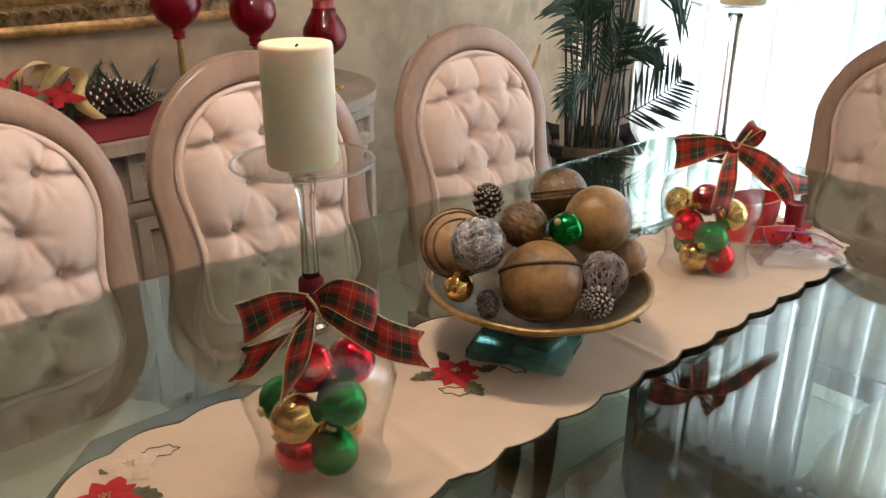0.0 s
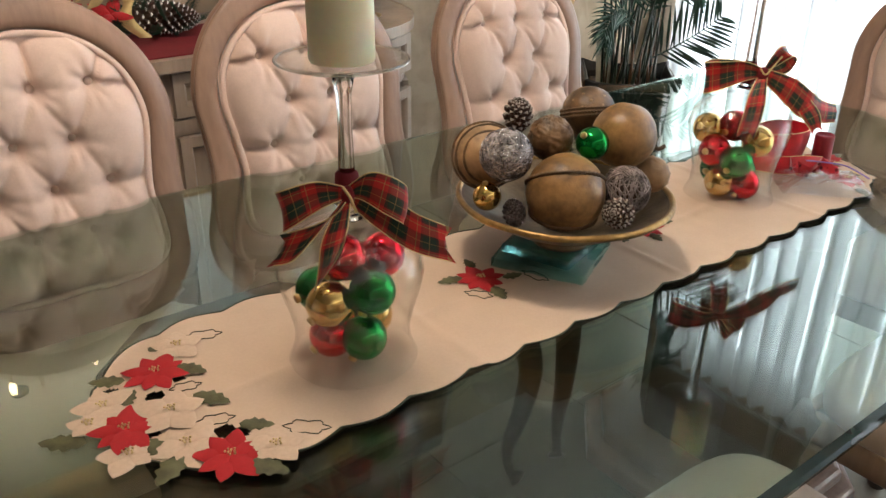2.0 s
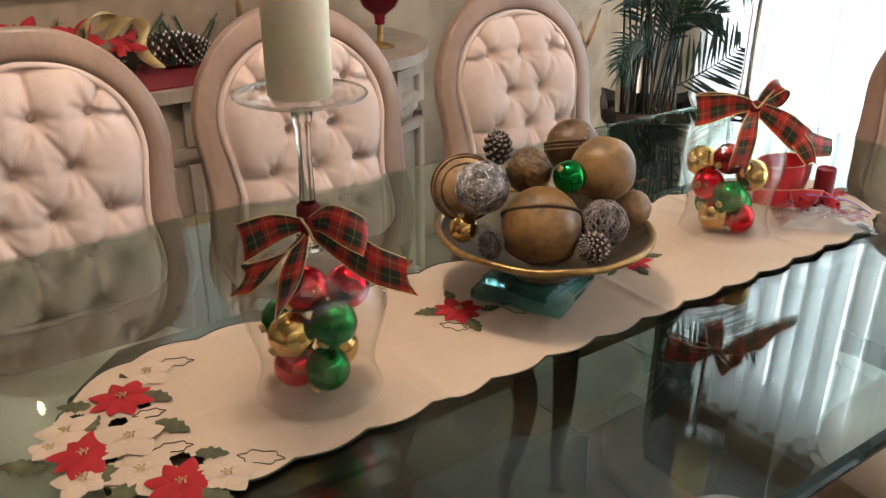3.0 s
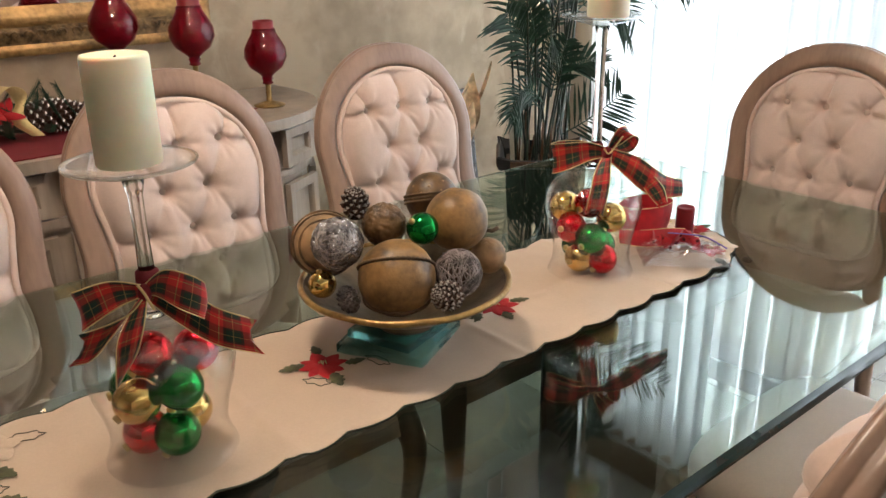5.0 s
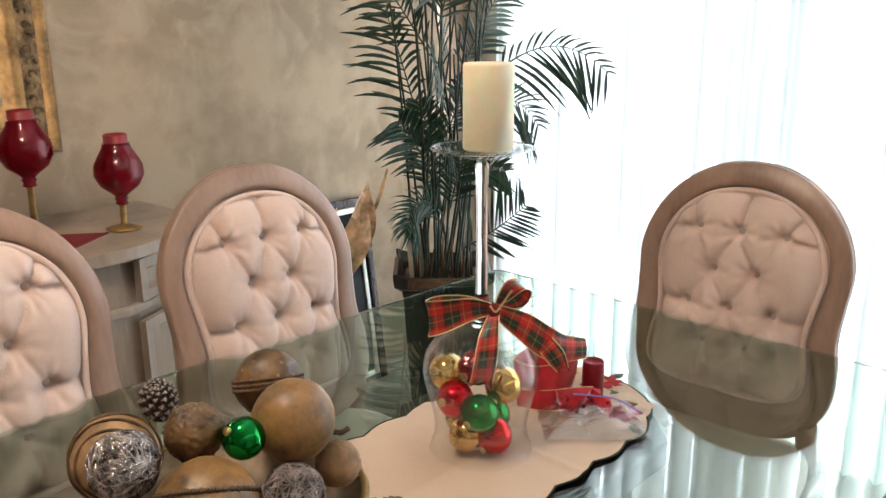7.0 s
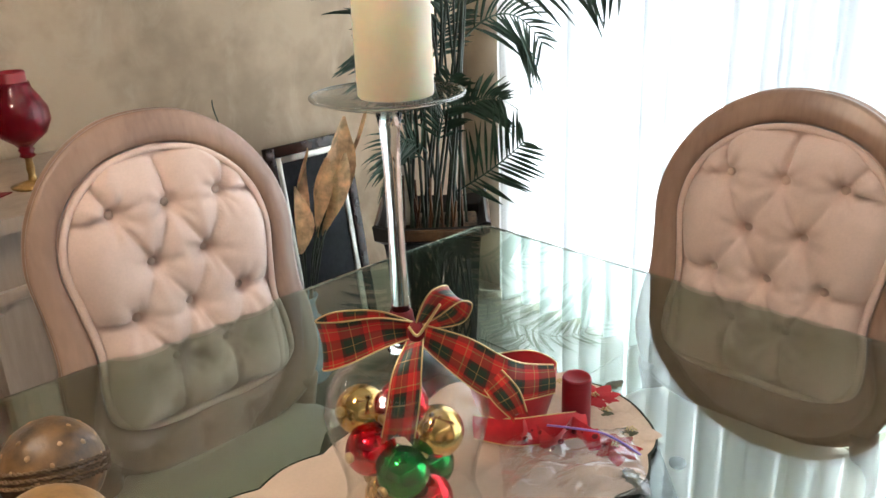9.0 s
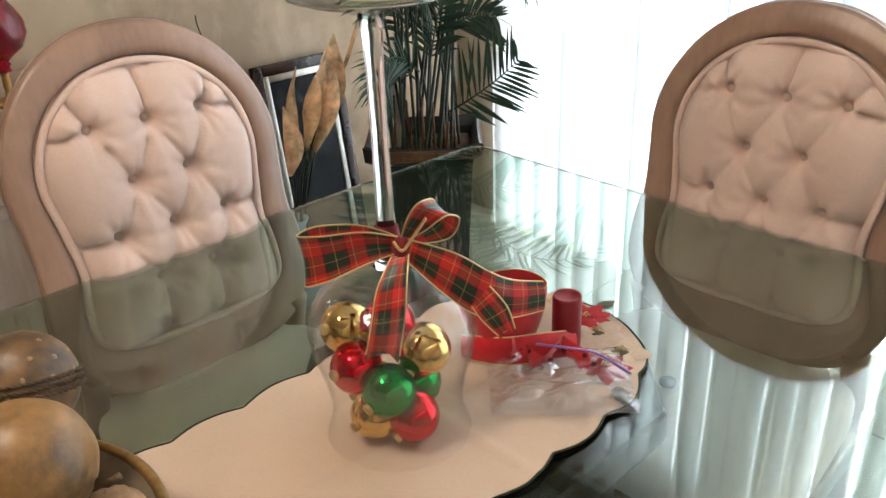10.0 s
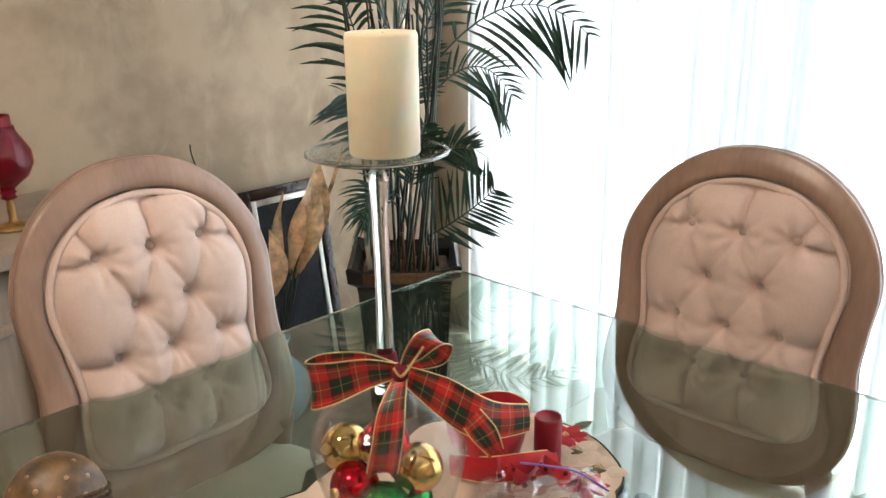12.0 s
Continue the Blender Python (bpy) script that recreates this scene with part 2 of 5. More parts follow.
def plaid():
    """Red tartan from the ribbon's own lengthwise and crosswise coordinates."""
    m = bpy.data.materials.new("red_tartan")
    m.use_nodes = True
    nt = m.node_tree
    p = nt.nodes["Principled BSDF"]
    uv, sep = nt.nodes.new("ShaderNodeUVMap"), nt.nodes.new("ShaderNodeSeparateXYZ")
    uv.uv_map = "UVMap"
    nt.links.new(uv.outputs[0], sep.inputs[0])

    def bands(axis, stops):
        mod, r = nt.nodes.new("ShaderNodeMath"), nt.nodes.new("ShaderNodeValToRGB")
        mod.operation = "FRACT"
        nt.links.new(sep.outputs[axis], mod.inputs[0])
        nt.links.new(mod.outputs[0], r.inputs[0])
        e = r.color_ramp
        e.interpolation = "CONSTANT"
        e.elements[0].position, e.elements[0].color = 0, (*stops[0][1], 1)
        e.elements[1].position, e.elements[1].color = stops[1][0], (*stops[1][1], 1)
        for at, c in stops[2:]:
            e.elements.new(at).color = (*c, 1)
        return r
    red, dark, green, gold = (0.58, 0.016, 0.014), (0.07, 0.008, 0.008), (0.006, 0.034, 0.018), (0.50, 0.32, 0.10)
    stops = [(0, red), (0.12, gold), (0.145, red), (0.26, dark), (0.34, green), (0.54, gold), (0.565, green), (0.77, dark), (0.85, red)]
    a, b = bands(0, stops), bands(1, stops)
    mix = nt.nodes.new("ShaderNodeMix")
    mix.data_type, mix.inputs[0].default_value = "RGBA", 0.5
    nt.links.new(a.outputs[0], mix.inputs[6])
    nt.links.new(b.outputs[0], mix.inputs[7])
    nt.links.new(mix.outputs[2], p.inputs["Base Color"])
    p.inputs["Roughness"].default_value = 0.42
    p.inputs["Sheen Weight"].default_value = 0.2
    return m


M_PLAID = plaid()

# ---- mesh helpers ----


def obj(name, bm, material, smooth=True):
    me = bpy.data.meshes.new(name)
    bmesh.ops.recalc_face_normals(bm, faces=bm.faces)
    bm.to_mesh(me)
    bm.free()
    if smooth:
        me.polygons.foreach_set("use_smooth", [True] * len(me.polygons))
    me.materials.append(material)
    return new(name, me)


def part(name, bm, material, parent, label="", smooth=True):
    ob = obj(name, bm, material, smooth)
    ob.parent = parent
    return tagged(ob, label)


def share(name, mesh, parent, m=None):
    """Another part on the same mesh."""
    ob = new(name, mesh)
    ob.parent = parent
    if m is not None:
        ob.matrix_local = m
    return ob


def thing(name, label, category, m=None, group="", kind=""):
    ob = new(name)
    ob.empty_display_size = 0.05
    if m is not None:
        ob.matrix_world = m
    return tagged(ob, label, category, group, kind)


def single(name, bm, material, label, category, m=None, group="", kind="", smooth=True):
    ob = obj(name, bm, material, smooth)
    if m is not None:
        ob.matrix_world = m
    return tagged(ob, label, category, group, kind)


def box(x0, x1, y0, y1, z0, z1, bevel=0.0, bm=None, seg=2):
    bm = bm or bmesh.new()
    r = bmesh.ops.create_cube(bm, size=1, matrix=Matrix.LocRotScale(((x0 + x1) / 2, (y0 + y1) / 2, (z0 + z1) / 2), None, (abs(x1 - x0), abs(y1 - y0), abs(z1 - z0))))
    if bevel:
        edges = list({e for v in r["verts"] for e in v.link_edges})
        bmesh.ops.bevel(bm, geom=edges, offset=bevel, segments=seg, affect="EDGES", profile=0.5)
    return bm


def lathe(profile, seg=48, bm=None, at=(0, 0, 0), closed=False):
    """Turns (radius, height) pairs round the z axis."""
    bm = bm or bmesh.new()
    rings = []
    for r, z in profile:
        if r < 1e-6:
            rings.append([bm.verts.new((at[0], at[1], at[2] + z))])
        else:
            rings.append([bm.verts.new((at[0] + r * math.cos(2 * math.pi * i / seg), at[1] + r * math.sin(2 * math.pi * i / seg), at[2] + z)) for i in range(seg)])
    pairs = list(zip(rings, rings[1:])) + ([(rings[-1], rings[0])] if closed else [])
    for a, b in pairs:
        for i in range(seg):
            j = (i + 1) % seg
            if len(a) == 1 and len(b) == 1:
                continue
            if len(a) == 1:
                bm.faces.new((a[0], b[j], b[i]))
            elif len(b) == 1:
                bm.faces.new((a[i], a[j], b[0]))
            else:
                bm.faces.new((a[i], a[j], b[j], b[i]))
    return bm


def spline(pts, n=8, closed=False):
    """Catmull-Rom through the points, n steps a span."""
    P = [Vector(p) for p in pts]
    k, out = len(P), []
    for i in range(k if closed else k - 1):
        a, b, c, d = (P[(i + j) % k] if closed else P[max(0, min(k - 1, i + j))] for j in (-1, 0, 1, 2))
        for s in range(n):
            t = s / n
            out.append(0.5 * (2 * b + (c - a) * t + (2 * a - 5 * b + 4 * c - d) * t * t + (3 * b - a - 3 * c + d) * t ** 3))
    if not closed:
        out.append(P[-1].copy())
    return out


def tube(path, radius, seg=8, bm=None, closed=False):
    """Sweeps a circle along a path; radius is a number or a function of 0..1."""
    bm = bm or bmesh.new()
    n, rings, up = len(path), [], None
    for i, p in enumerate(path):
        a = path[(i - 1) % n] if closed or i else path[0]
        b = path[(i + 1) % n] if closed or i < n - 1 else path[-1]
        d = (b - a).normalized()
        if up is None:
            up = d.orthogonal().normalized()
        up = (up - d * up.dot(d)).normalized()
        side, r = d.cross(up), radius(i / max(1, n - 1)) if callable(radius) else radius
        rings.append([bm.verts.new(p + r * (math.cos(2 * math.pi * s / seg) * up + math.sin(2 * math.pi * s / seg) * side)) for s in range(seg)])
    for a, b in list(zip(rings, rings[1:])) + ([(rings[-1], rings[0])] if closed else []):
        for s in range(seg):
            q = (s + 1) % seg
            bm.faces.new((a[s], a[q], b[q], b[s]))
    if not closed:
        bm.faces.new(rings[0][::-1])
        bm.faces.new(rings[-1])
    return bm


def ball(r, at=(0, 0, 0), u=28, v=18, bm=None, scale=(1, 1, 1)):
    bm = bm or bmesh.new()
    bmesh.ops.create_uvsphere(bm, u_segments=u, v_segments=v, radius=r, matrix=Matrix.LocRotScale(at, None, scale))
    return bm


# ---- the room ----
WX, WY = -2.2, 3.2          # plaster wall behind the sideboard; window wall
EX, SY, CEIL = 2.6, -2.6, 2.75

# floor slab under separate tiles
floor = single("floor", box(WX - 0.15, EX + 0.15, SY - 0.15, WY + 0.4, -0.12, -0.004), M_GROUT, "cream polished tile floor with thin grout lines", "floor", kind="structure")
single("ceiling", box(WX - 0.15, EX + 0.15, SY - 0.15, WY + 0.4, CEIL, CEIL + 0.12), M_CEIL, "plain white plaster ceiling", "ceiling", kind="structure")
single("wall_west", box(WX - 0.15, WX, SY - 0.15, WY + 0.4, 0, CEIL), M_WALL, "beige marbled faux-finish plaster wall", "wall", kind="structure")
single("wall_east", box(EX, EX + 0.15, SY - 0.15, WY + 0.4, 0, CEIL), M_WALL2, "plain beige plaster wall", "wall", kind="structure")
single("wall_south", box(WX, EX, SY - 0.15, SY, 0, CEIL), M_WALL2, "plain beige plaster wall", "wall", kind="structure")
bm = box(WX, -1.90, WY, WY + 0.15, 0, CEIL)
box(2.2, EX, WY, WY + 0.15, 0, CEIL, bm=bm)
box(-1.90, 2.2, WY, WY + 0.15, 2.45, CEIL, bm=bm)
single("wall_north", bm, M_WALL2, "beige plaster wall round a wide window", "wall", kind="structure")
# window frame with mullions and panes
win = thing("window_1", "wide floor-length window with white frame behind sheers", "window", kind="structure")
M_WHITE = mat("white_paint", (0.8, 0.8, 0.8), 0.5, vary=0.03)
for x in (-1.90, -0.65, 0.76, 2.14):
    part("window_frame", box(x, x + 0.06, WY + 0.05, WY + 0.11, 0.0, 2.45, 0.004), M_WHITE, win)
for z in (0.0, 2.39):
    part("window_frame", box(-1.84, 2.14, WY + 0.055, WY + 0.105, z, z + 0.06, 0.004), M_WHITE, win)
for x, w in ((-1.84, 1.19), (-0.59, 1.35), (0.82, 1.32)):
    pane = part("pane", box(x, x + w, WY + 0.078, WY + 0.084, 0.06, 2.39), M_CLEAR, win, smooth=False)
    pane.visible_shadow = False

# sheer curtains in soft uneven folds
def curtain(x0, x1, y, seed):
    rnd = random.Random(seed)
    bm, n, cols = bmesh.new(), int((x1 - x0) / 0.006), []
    ph, w = [rnd.uniform(0, 6.28) for _ in range(4)], (0.098, 0.17, 0.31, 0.049)
    for i in range(n + 1):
        x = x0 + (x1 - x0) * i / n
        col = []
        for k, z in enumerate((0.015, 0.5, 1.0, 1.6, 2.47)):
            amp = 1.0 - 0.18 * k / 4
            off = 0.036 * math.sin(6.283 * x / w[0] + ph[0] + 0.10 * k + 0.5 * math.sin(6.283 * x / w[2])) + 0.006 * math.sin(6.283 * x / w[1] + ph[1]) + 0.010 * math.sin(6.283 * x / w[0] * 2 + ph[0] * 2)
            col.append(bm.verts.new((x, y + amp * off, z)))
        cols.append(col)
    for a, b in zip(cols, cols[1:]):
        for k in range(4):
            bm.faces.new((a[k], b[k], b[k + 1], a[k + 1]))
    return bm


for x0, x1, s in ((-1.965, -0.58, 1), (-0.88, 0.82, 2), (0.78, 2.2, 3)):
    single("sheer_curtain", curtain(x0, x1, 3.10 + 0.03 * (s % 2), s), M_SHEER, "white translucent sheer curtain hanging in soft folds", "curtain", group="sheer curtains")
single("curtain_rod", tube([Vector((-2.1, 3.10, 2.485)), Vector((2.25, 3.10, 2.485))], 0.014, 12), M_WHITE, "white curtain rod above the window", "curtain rod")

# ---- dining chair: local x across, y forwards (to the table), z up; the back's plane leans ----
LEAN_T = math.tan(radians(12))
OUTER = [(0, 1.129), (0.088, 1.115), (0.166, 1.066), (0.220, 0.993), (0.243, 0.913), (0.238, 0.835), (0.234, 0.76), (0.244, 0.68), (0.238, 0.60), (0.19, 0.535), (0.10, 0.508), (0, 0.502)]
INNER = [(0, 1.074), (0.078, 1.061), (0.14, 1.024), (0.182, 0.968), (0.197, 0.90), (0.186, 0.825), (0.177, 0.75), (0.187, 0.675), (0.181, 0.62), (0.135, 0.592), (0.065, 0.584), (0, 0.586)]
TUFTS = [(-0.1, 0.975), (0, 0.975), (0.1, 0.975), (-0.05, 0.882), (0.05, 0.882), (-0.1, 0.797), (0, 0.797), (0.1, 0.797), (-0.05, 0.700), (0.05, 0.700)]


def back_y(z):
    return -(z - 0.9) * LEAN_T


def ring2d(half, n=6):
    full = half + [(-x, z) for x, z in half[-2:0:-1]]
    return [(p.x, p.y) for p in spline([(x, z, 0) for x, z in full], n, closed=True)]


def seg_dist(px, pz, a, b):
    dx, dz = b[0] - a[0], b[1] - a[1]
    t = max(0.0, min(1.0, ((px - a[0]) * dx + (pz - a[1]) * dz) / (dx * dx + dz * dz)))
    return math.hypot(px - a[0] - t * dx, pz - a[1] - t * dz), t


def half_width(z, table):
    for (xa, za), (xb, zb) in zip(table, table[1:]):
        if zb <= z <= za:
            return xa + (xb - xa) * (za - z) / (za - zb + 1e-9)
    return 0.0


def tufted_pad():
    inner = [(p.x, p.y) for p in spline([(x, z, 0) for x, z in INNER[:-1]] + [(0, 0.5845, 0)], 10)]
    top, bot = 1.074, 0.5848
    inner = [q for i, q in enumerate(inner) if i == 0 or q[1] < min(p[1] for p in inner[:i])]
    T = TUFTS
    soft = [(0, 3), (1, 3), (1, 4), (2, 4), (3, 5), (3, 6), (4, 6), (4, 7), (5, 8), (6, 8), (6, 9), (7, 9)]
    lines = [(T[a], T[b], -0.75) for a, b in soft]
    lines += [(T[0], (-0.138, 1.03), 1.0), (T[0], (-0.19, 0.955), 1.0), (T[1], (-0.006, 1.08), 1.0), (T[2], (0.125, 1.04), 1.0), (T[2], (0.19, 0.962), 0.9)]
    lines += [(T[5], (-0.19, 0.785), 0.9), (T[7], (0.19, 0.79), 0.9), (T[8], (-0.055, 0.585), 0.9), (T[9], (0.055, 0.585), 0.9)]
    bm, rows, cols, grid = bmesh.new(), 92, 84, []
    for i in range(rows + 1):
        a = i / rows
        z = bot + (top - bot) * (0.5 - 0.5 * math.cos(math.pi * a)) * 0.55 + (top - bot) * a * 0.45
        hw, line = max(0.002, half_width(z, inner)), []
        for j in range(cols + 1):
            s = -1 + 2 * j / cols
            x = s * hw
            edge = min((1 - abs(s)) * hw, (top - z) * 0.8, (z - bot) * 1.0)
            h = 0.010 + 0.046 * (1 - math.exp(-max(0, edge - 0.013) / 0.018))
            dip = 0.0
            for p, q, w in lines:
                if abs(x - p[0]) < 0.13 and abs(z - p[1]) < 0.15:
                    d, t = seg_dist(x, z, p, q)
                    w = abs(w) * (1 - 0.45 * math.sin(math.pi * t)) if w < 0 else w
                    dip = max(dip, w * (0.018 * math.exp(-(d / 0.0040) ** 2) + 0.016 * math.exp(-(d / 0.022) ** 2)))
            pit = 0.0
            for p in T:
                d = math.hypot(x - p[0], z - p[1])
                if d < 0.08:
                    pit = max(pit, 0.034 * math.exp(-(d / 0.014) ** 2) + 0.016 * math.exp(-(d / 0.036) ** 2))
            # small pleats running into the buttons
            wrinkle = 0.0011 * noise.noise((x * 60, z * 60, 0.3)) + 0.0016 * noise.noise((x * 18, z * 18, 2.3))
            for n, p in enumerate(T):
                d = math.hypot(x - p[0], z - p[1])
                if d < 0.09:
                    wrinkle += 0.0024 * math.exp(-((d - 0.026) / 0.022) ** 2) * math.sin(9 * math.atan2(z - p[1], x - p[0]) + 2.1 * n)
            h = max(0.004, h - max(dip, pit) + wrinkle)
            line.append(bm.verts.new((x, back_y(z) + h, z)))
        grid.append(line)
    for a, b in zip(grid, grid[1:]):
        for j in range(cols):
            bm.faces.new((a[j], a[j + 1], b[j + 1], b[j]))
    return bm


def ring_sweep(sections, n=6):
    """Frame between the two outlines; sections are (0 outer .. 1 inner, depth)."""
    out, inn = ring2d(OUTER, n), ring2d(INNER, n)
    bm, loops = bmesh.new(), []
    for s, w in sections:
        loops.append([bm.verts.new((a[0] + (b[0] - a[0]) * s, back_y(a[1] + (b[1] - a[1]) * s) + w, a[1] + (b[1] - a[1]) * s)) for a, b in zip(out, inn)])
    k = len(out)
    for a, b in zip(loops, loops[1:] + loops[:1]):
        for i in range(k):
            bm.faces.new((a[i], a[(i + 1) % k], b[(i + 1) % k], b[i]))
    return bm


def dining_chair():
    c = thing("dining_chair", "limed wood dining chair with button-tufted cream upholstered back", "chair", group="chairs round the table")
    part("back_frame", ring_sweep([(0.02, -0.022), (-0.03, -0.017), (-0.04, -0.010), (0.05, -0.006), (0.05, -0.003), (-0.04, 0.001), (-0.03, 0.008), (0.10, 0.011), (0.22, 0.0115), (0.30, 0.014), (0.72, 0.0155), (0.90, 0.012), (1.02, 0.003), (1.02, -0.020)]), M_WOOD, c)
    part("back_pad", tufted_pad(), M_FABRIC, c, "button-tufted cream velvet pad")
    inn = ring2d(INNER, 6)
    part("piping", tube([Vector((x * 0.962, back_y(z) + 0.0125, z + (0.83 - z) * 0.028)) for x, z in inn], 0.0062, 8, closed=True), M_FABRIC, c)
    bm = bmesh.new()
    vs = [bm.verts.new((x, back_y(z) - 0.014, z)) for x, z in inn]
    bm.faces.new(vs)
    bmesh.ops.solidify(bm, geom=bm.faces[:], thickness=0.006)
    part("back_cloth", bm, M_BACKCLOTH, c, "plain pale cloth back", smooth=False)
    first = None
    for x, z in TUFTS:
        at = Matrix.Translation((x, back_y(z) + 0.0125, z)) @ Matrix.Rotation(radians(-78), 4, "X")
        if first is None:
            first = part("button", lathe([(0, 0.005), (0.005, 0.0045), (0.0085, 0.0022), (0.0095, -0.001), (0.008, -0.004)], 14), M_BUTTON, c)
            first.matrix_local = at
        else:
            share("button", first.data, c, at)
    # seat
    bm = bmesh.new()
    n, rings = 40, []
    for k, (g, z) in enumerate(((0.985, 0.430), (1.0, 0.442), (1.0, 0.470), (0.97, 0.490), (0.86, 0.503), (0.6, 0.510), (0.25, 0.513))):
        rings.append([bm.verts.new((g * 0.255 * (1 - 0.10 * (0.5 - 0.5 * sy)) * sx, 0.255 + g * 0.245 * sy, z)) for sx, sy in (
            (math.copysign(abs(math.cos(a)) ** 0.42, math.cos(a)), math.copysign(abs(math.sin(a)) ** 0.42, math.sin(a))) for a in (2 * math.pi * i / n for i in range(n)))])
    for a, b in zip(rings, rings[1:]):
        for i in range(n):
            bm.faces.new((a[i], a[(i + 1) % n], b[(i + 1) % n], b[i]))
    bm.faces.new(rings[-1])
    bm.faces.new(rings[0][::-1])
    part("seat", bm, M_FABRIC, c, "cream upholstered seat")
    bm = box(-0.235, 0.235, 0.0, 0.025, 0.375, 0.432, 0.005)
    box(-0.25, 0.25, 0.475, 0.50, 0.375, 0.432, 0.005, bm)
    for s in (-1, 1):
        box(s * 0.235 - 0.0125, s * 0.235 + 0.0125, 0.026, 0.474, 0.375, 0.432, 0.005, bm)
    part("seat_rail", bm, M_WOOD, c)
    for s in (-1, 1):
        path = spline([(s * 0.225, 0.475, 0.43), (s * 0.245, 0.50, 0.34), (s * 0.238, 0.492, 0.22), (s * 0.222, 0.468, 0.10), (s * 0.226, 0.475, 0.035), (s * 0.238, 0.492, 0.012)], 6)
        part("front_leg", tube(path, lambda t: 0.034 - 0.022 * min(1, t * 1.35) + (0.010 if t > 0.9 else 0), 10), M_DARKWOOD, c)
        path = spline([(s * 0.205, back_y(0.56), 0.56), (s * 0.208, 0.035, 0.42), (s * 0.208, 0.0, 0.2), (s * 0.215, -0.075, 0.005)], 6)
        part("back_leg", tube(path, lambda t: 0.024 - 0.006 * t, 10), M_WOOD, c)
    return c


def facing(x, y, deg):
    return pose(x, y, 0, 0, 0, deg)


chair = dining_chair()
chair.matrix_world = facing(-1.2, 1.475, -90)
for x, y, deg in ((-1.2, 0.870, -90), (-1.2, 0.328, -90), (0.312, 0.84, 90), (0.30, 1.56, 90)):
    copy_thing(chair, facing(x, y, deg))

host = copy_thing(chair, facing(-0.460, 2.29, 183) @ Matrix.Diagonal((1.015, 1.0, 0.988, 1)))
tagged(host, "limed wood chair with button-tufted cream back against the window")

# ---- table ----
TX0, TX1, TY0, TY1 = -1.15, 0.065, -0.26, 2.225
table = thing("dining_table", "rectangular clear glass dining table on carved wooden pedestals", "table")


def rounded_rect(x0, x1, y0, y1, r, n=8):
    pts = []
    for cx, cy, a0 in ((x1 - r, y1 - r, 0), (x0 + r, y1 - r, 90), (x0 + r, y0 + r, 180), (x1 - r, y0 + r, 270)):
        pts += [(cx + r * math.cos(radians(a0 + 90 * i / n)), cy + r * math.sin(radians(a0 + 90 * i / n))) for i in range(n + 1)]
    return pts


def slab(levels, corner):
    """Stacked rounded rectangles: (inset, z)."""
    bm, loops = bmesh.new(), []
    for inset, z in levels:
        loops.append([bm.verts.new((x, y, z)) for x, y in rounded_rect(TX0 + inset, TX1 - inset, TY0 + inset, TY1 - inset, corner)])
    k = len(loops[0])
    for a, b in zip(loops, loops[1:]):
        for i in range(k):
            bm.faces.new((a[i], a[(i + 1) % k], b[(i + 1) % k], b[i]))
    bm.faces.new(loops[0][::-1])
    bm.faces.new(loops[-1])
    return bm


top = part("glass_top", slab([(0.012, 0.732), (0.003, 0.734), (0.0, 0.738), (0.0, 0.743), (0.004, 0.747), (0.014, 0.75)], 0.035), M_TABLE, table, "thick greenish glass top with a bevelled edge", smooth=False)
top.data.materials.append(M_TABLE_EDGE_SHADE)
# painted dark: all upright edges, plus the bevel on the east side only
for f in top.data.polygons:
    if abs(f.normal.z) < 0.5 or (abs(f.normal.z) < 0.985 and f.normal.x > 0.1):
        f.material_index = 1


def octagon(half_x, half_y, cut, y):
    cx = -0.49
    return [(cx + sx, y + sy) for sx, sy in ((half_x - cut, -half_y), (half_x, -half_y + cut), (half_x, half_y - cut), (half_x - cut, half_y), (-half_x + cut, half_y), (-half_x, half_y - cut), (-half_x, -half_y + cut), (-half_x + cut, -half_y))]


def prism(pts, z0, z1, bevel=0.0):
    bm = bmesh.new()
    lo, hi = [bm.verts.new((x, y, z0)) for x, y in pts], [bm.verts.new((x, y, z1)) for x, y in pts]
    bm.faces.new(lo[::-1])
    bm.faces.new(hi)
    for i in range(len(pts)):
        j = (i + 1) % len(pts)
        bm.faces.new((lo[i], lo[j], hi[j], hi[i]))
    if bevel:
        bmesh.ops.bevel(bm, geom=[e for e in bm.edges if abs(e.verts[0].co.z - e.verts[1].co.z) < 1e-6], offset=bevel, segments=3, affect="EDGES", profile=0.5)
    return bm


for y in (0.42, 1.55):
    part("plinth", prism(octagon(0.30, 0.26, 0.13, y), 0.0, 0.055, 0.012), M_WOOD, table, smooth=False)
    part("plinth_moulding", prism(octagon(0.27, 0.23, 0.12, y), 0.0555, 0.10, 0.016), M_WOOD, table, smooth=False)
    part("pedestal", prism(octagon(0.17, 0.15, 0.07, y), 0.1005, 0.68, 0.02), M_DARKWOOD, table, smooth=False)
    part("support_plate", prism(octagon(0.22, 0.20, 0.09, y), 0.6805, 0.731, 0.012), M_DARKWOOD, table, smooth=False)

for x, y in ((-0.635, 0.132), (-0.307, 1.715)):
    part("bumper", lathe([(0, 0.7245), (0.009, 0.7245), (0.011, 0.727), (0.011, 0.7315), (0, 0.7315)], 20, at=(x, y, 0)), M_DARKWOOD, table, "round clear-grey bumper pad")

# ---- sideboard ----
SBX, SBT = -1.645, 0.885


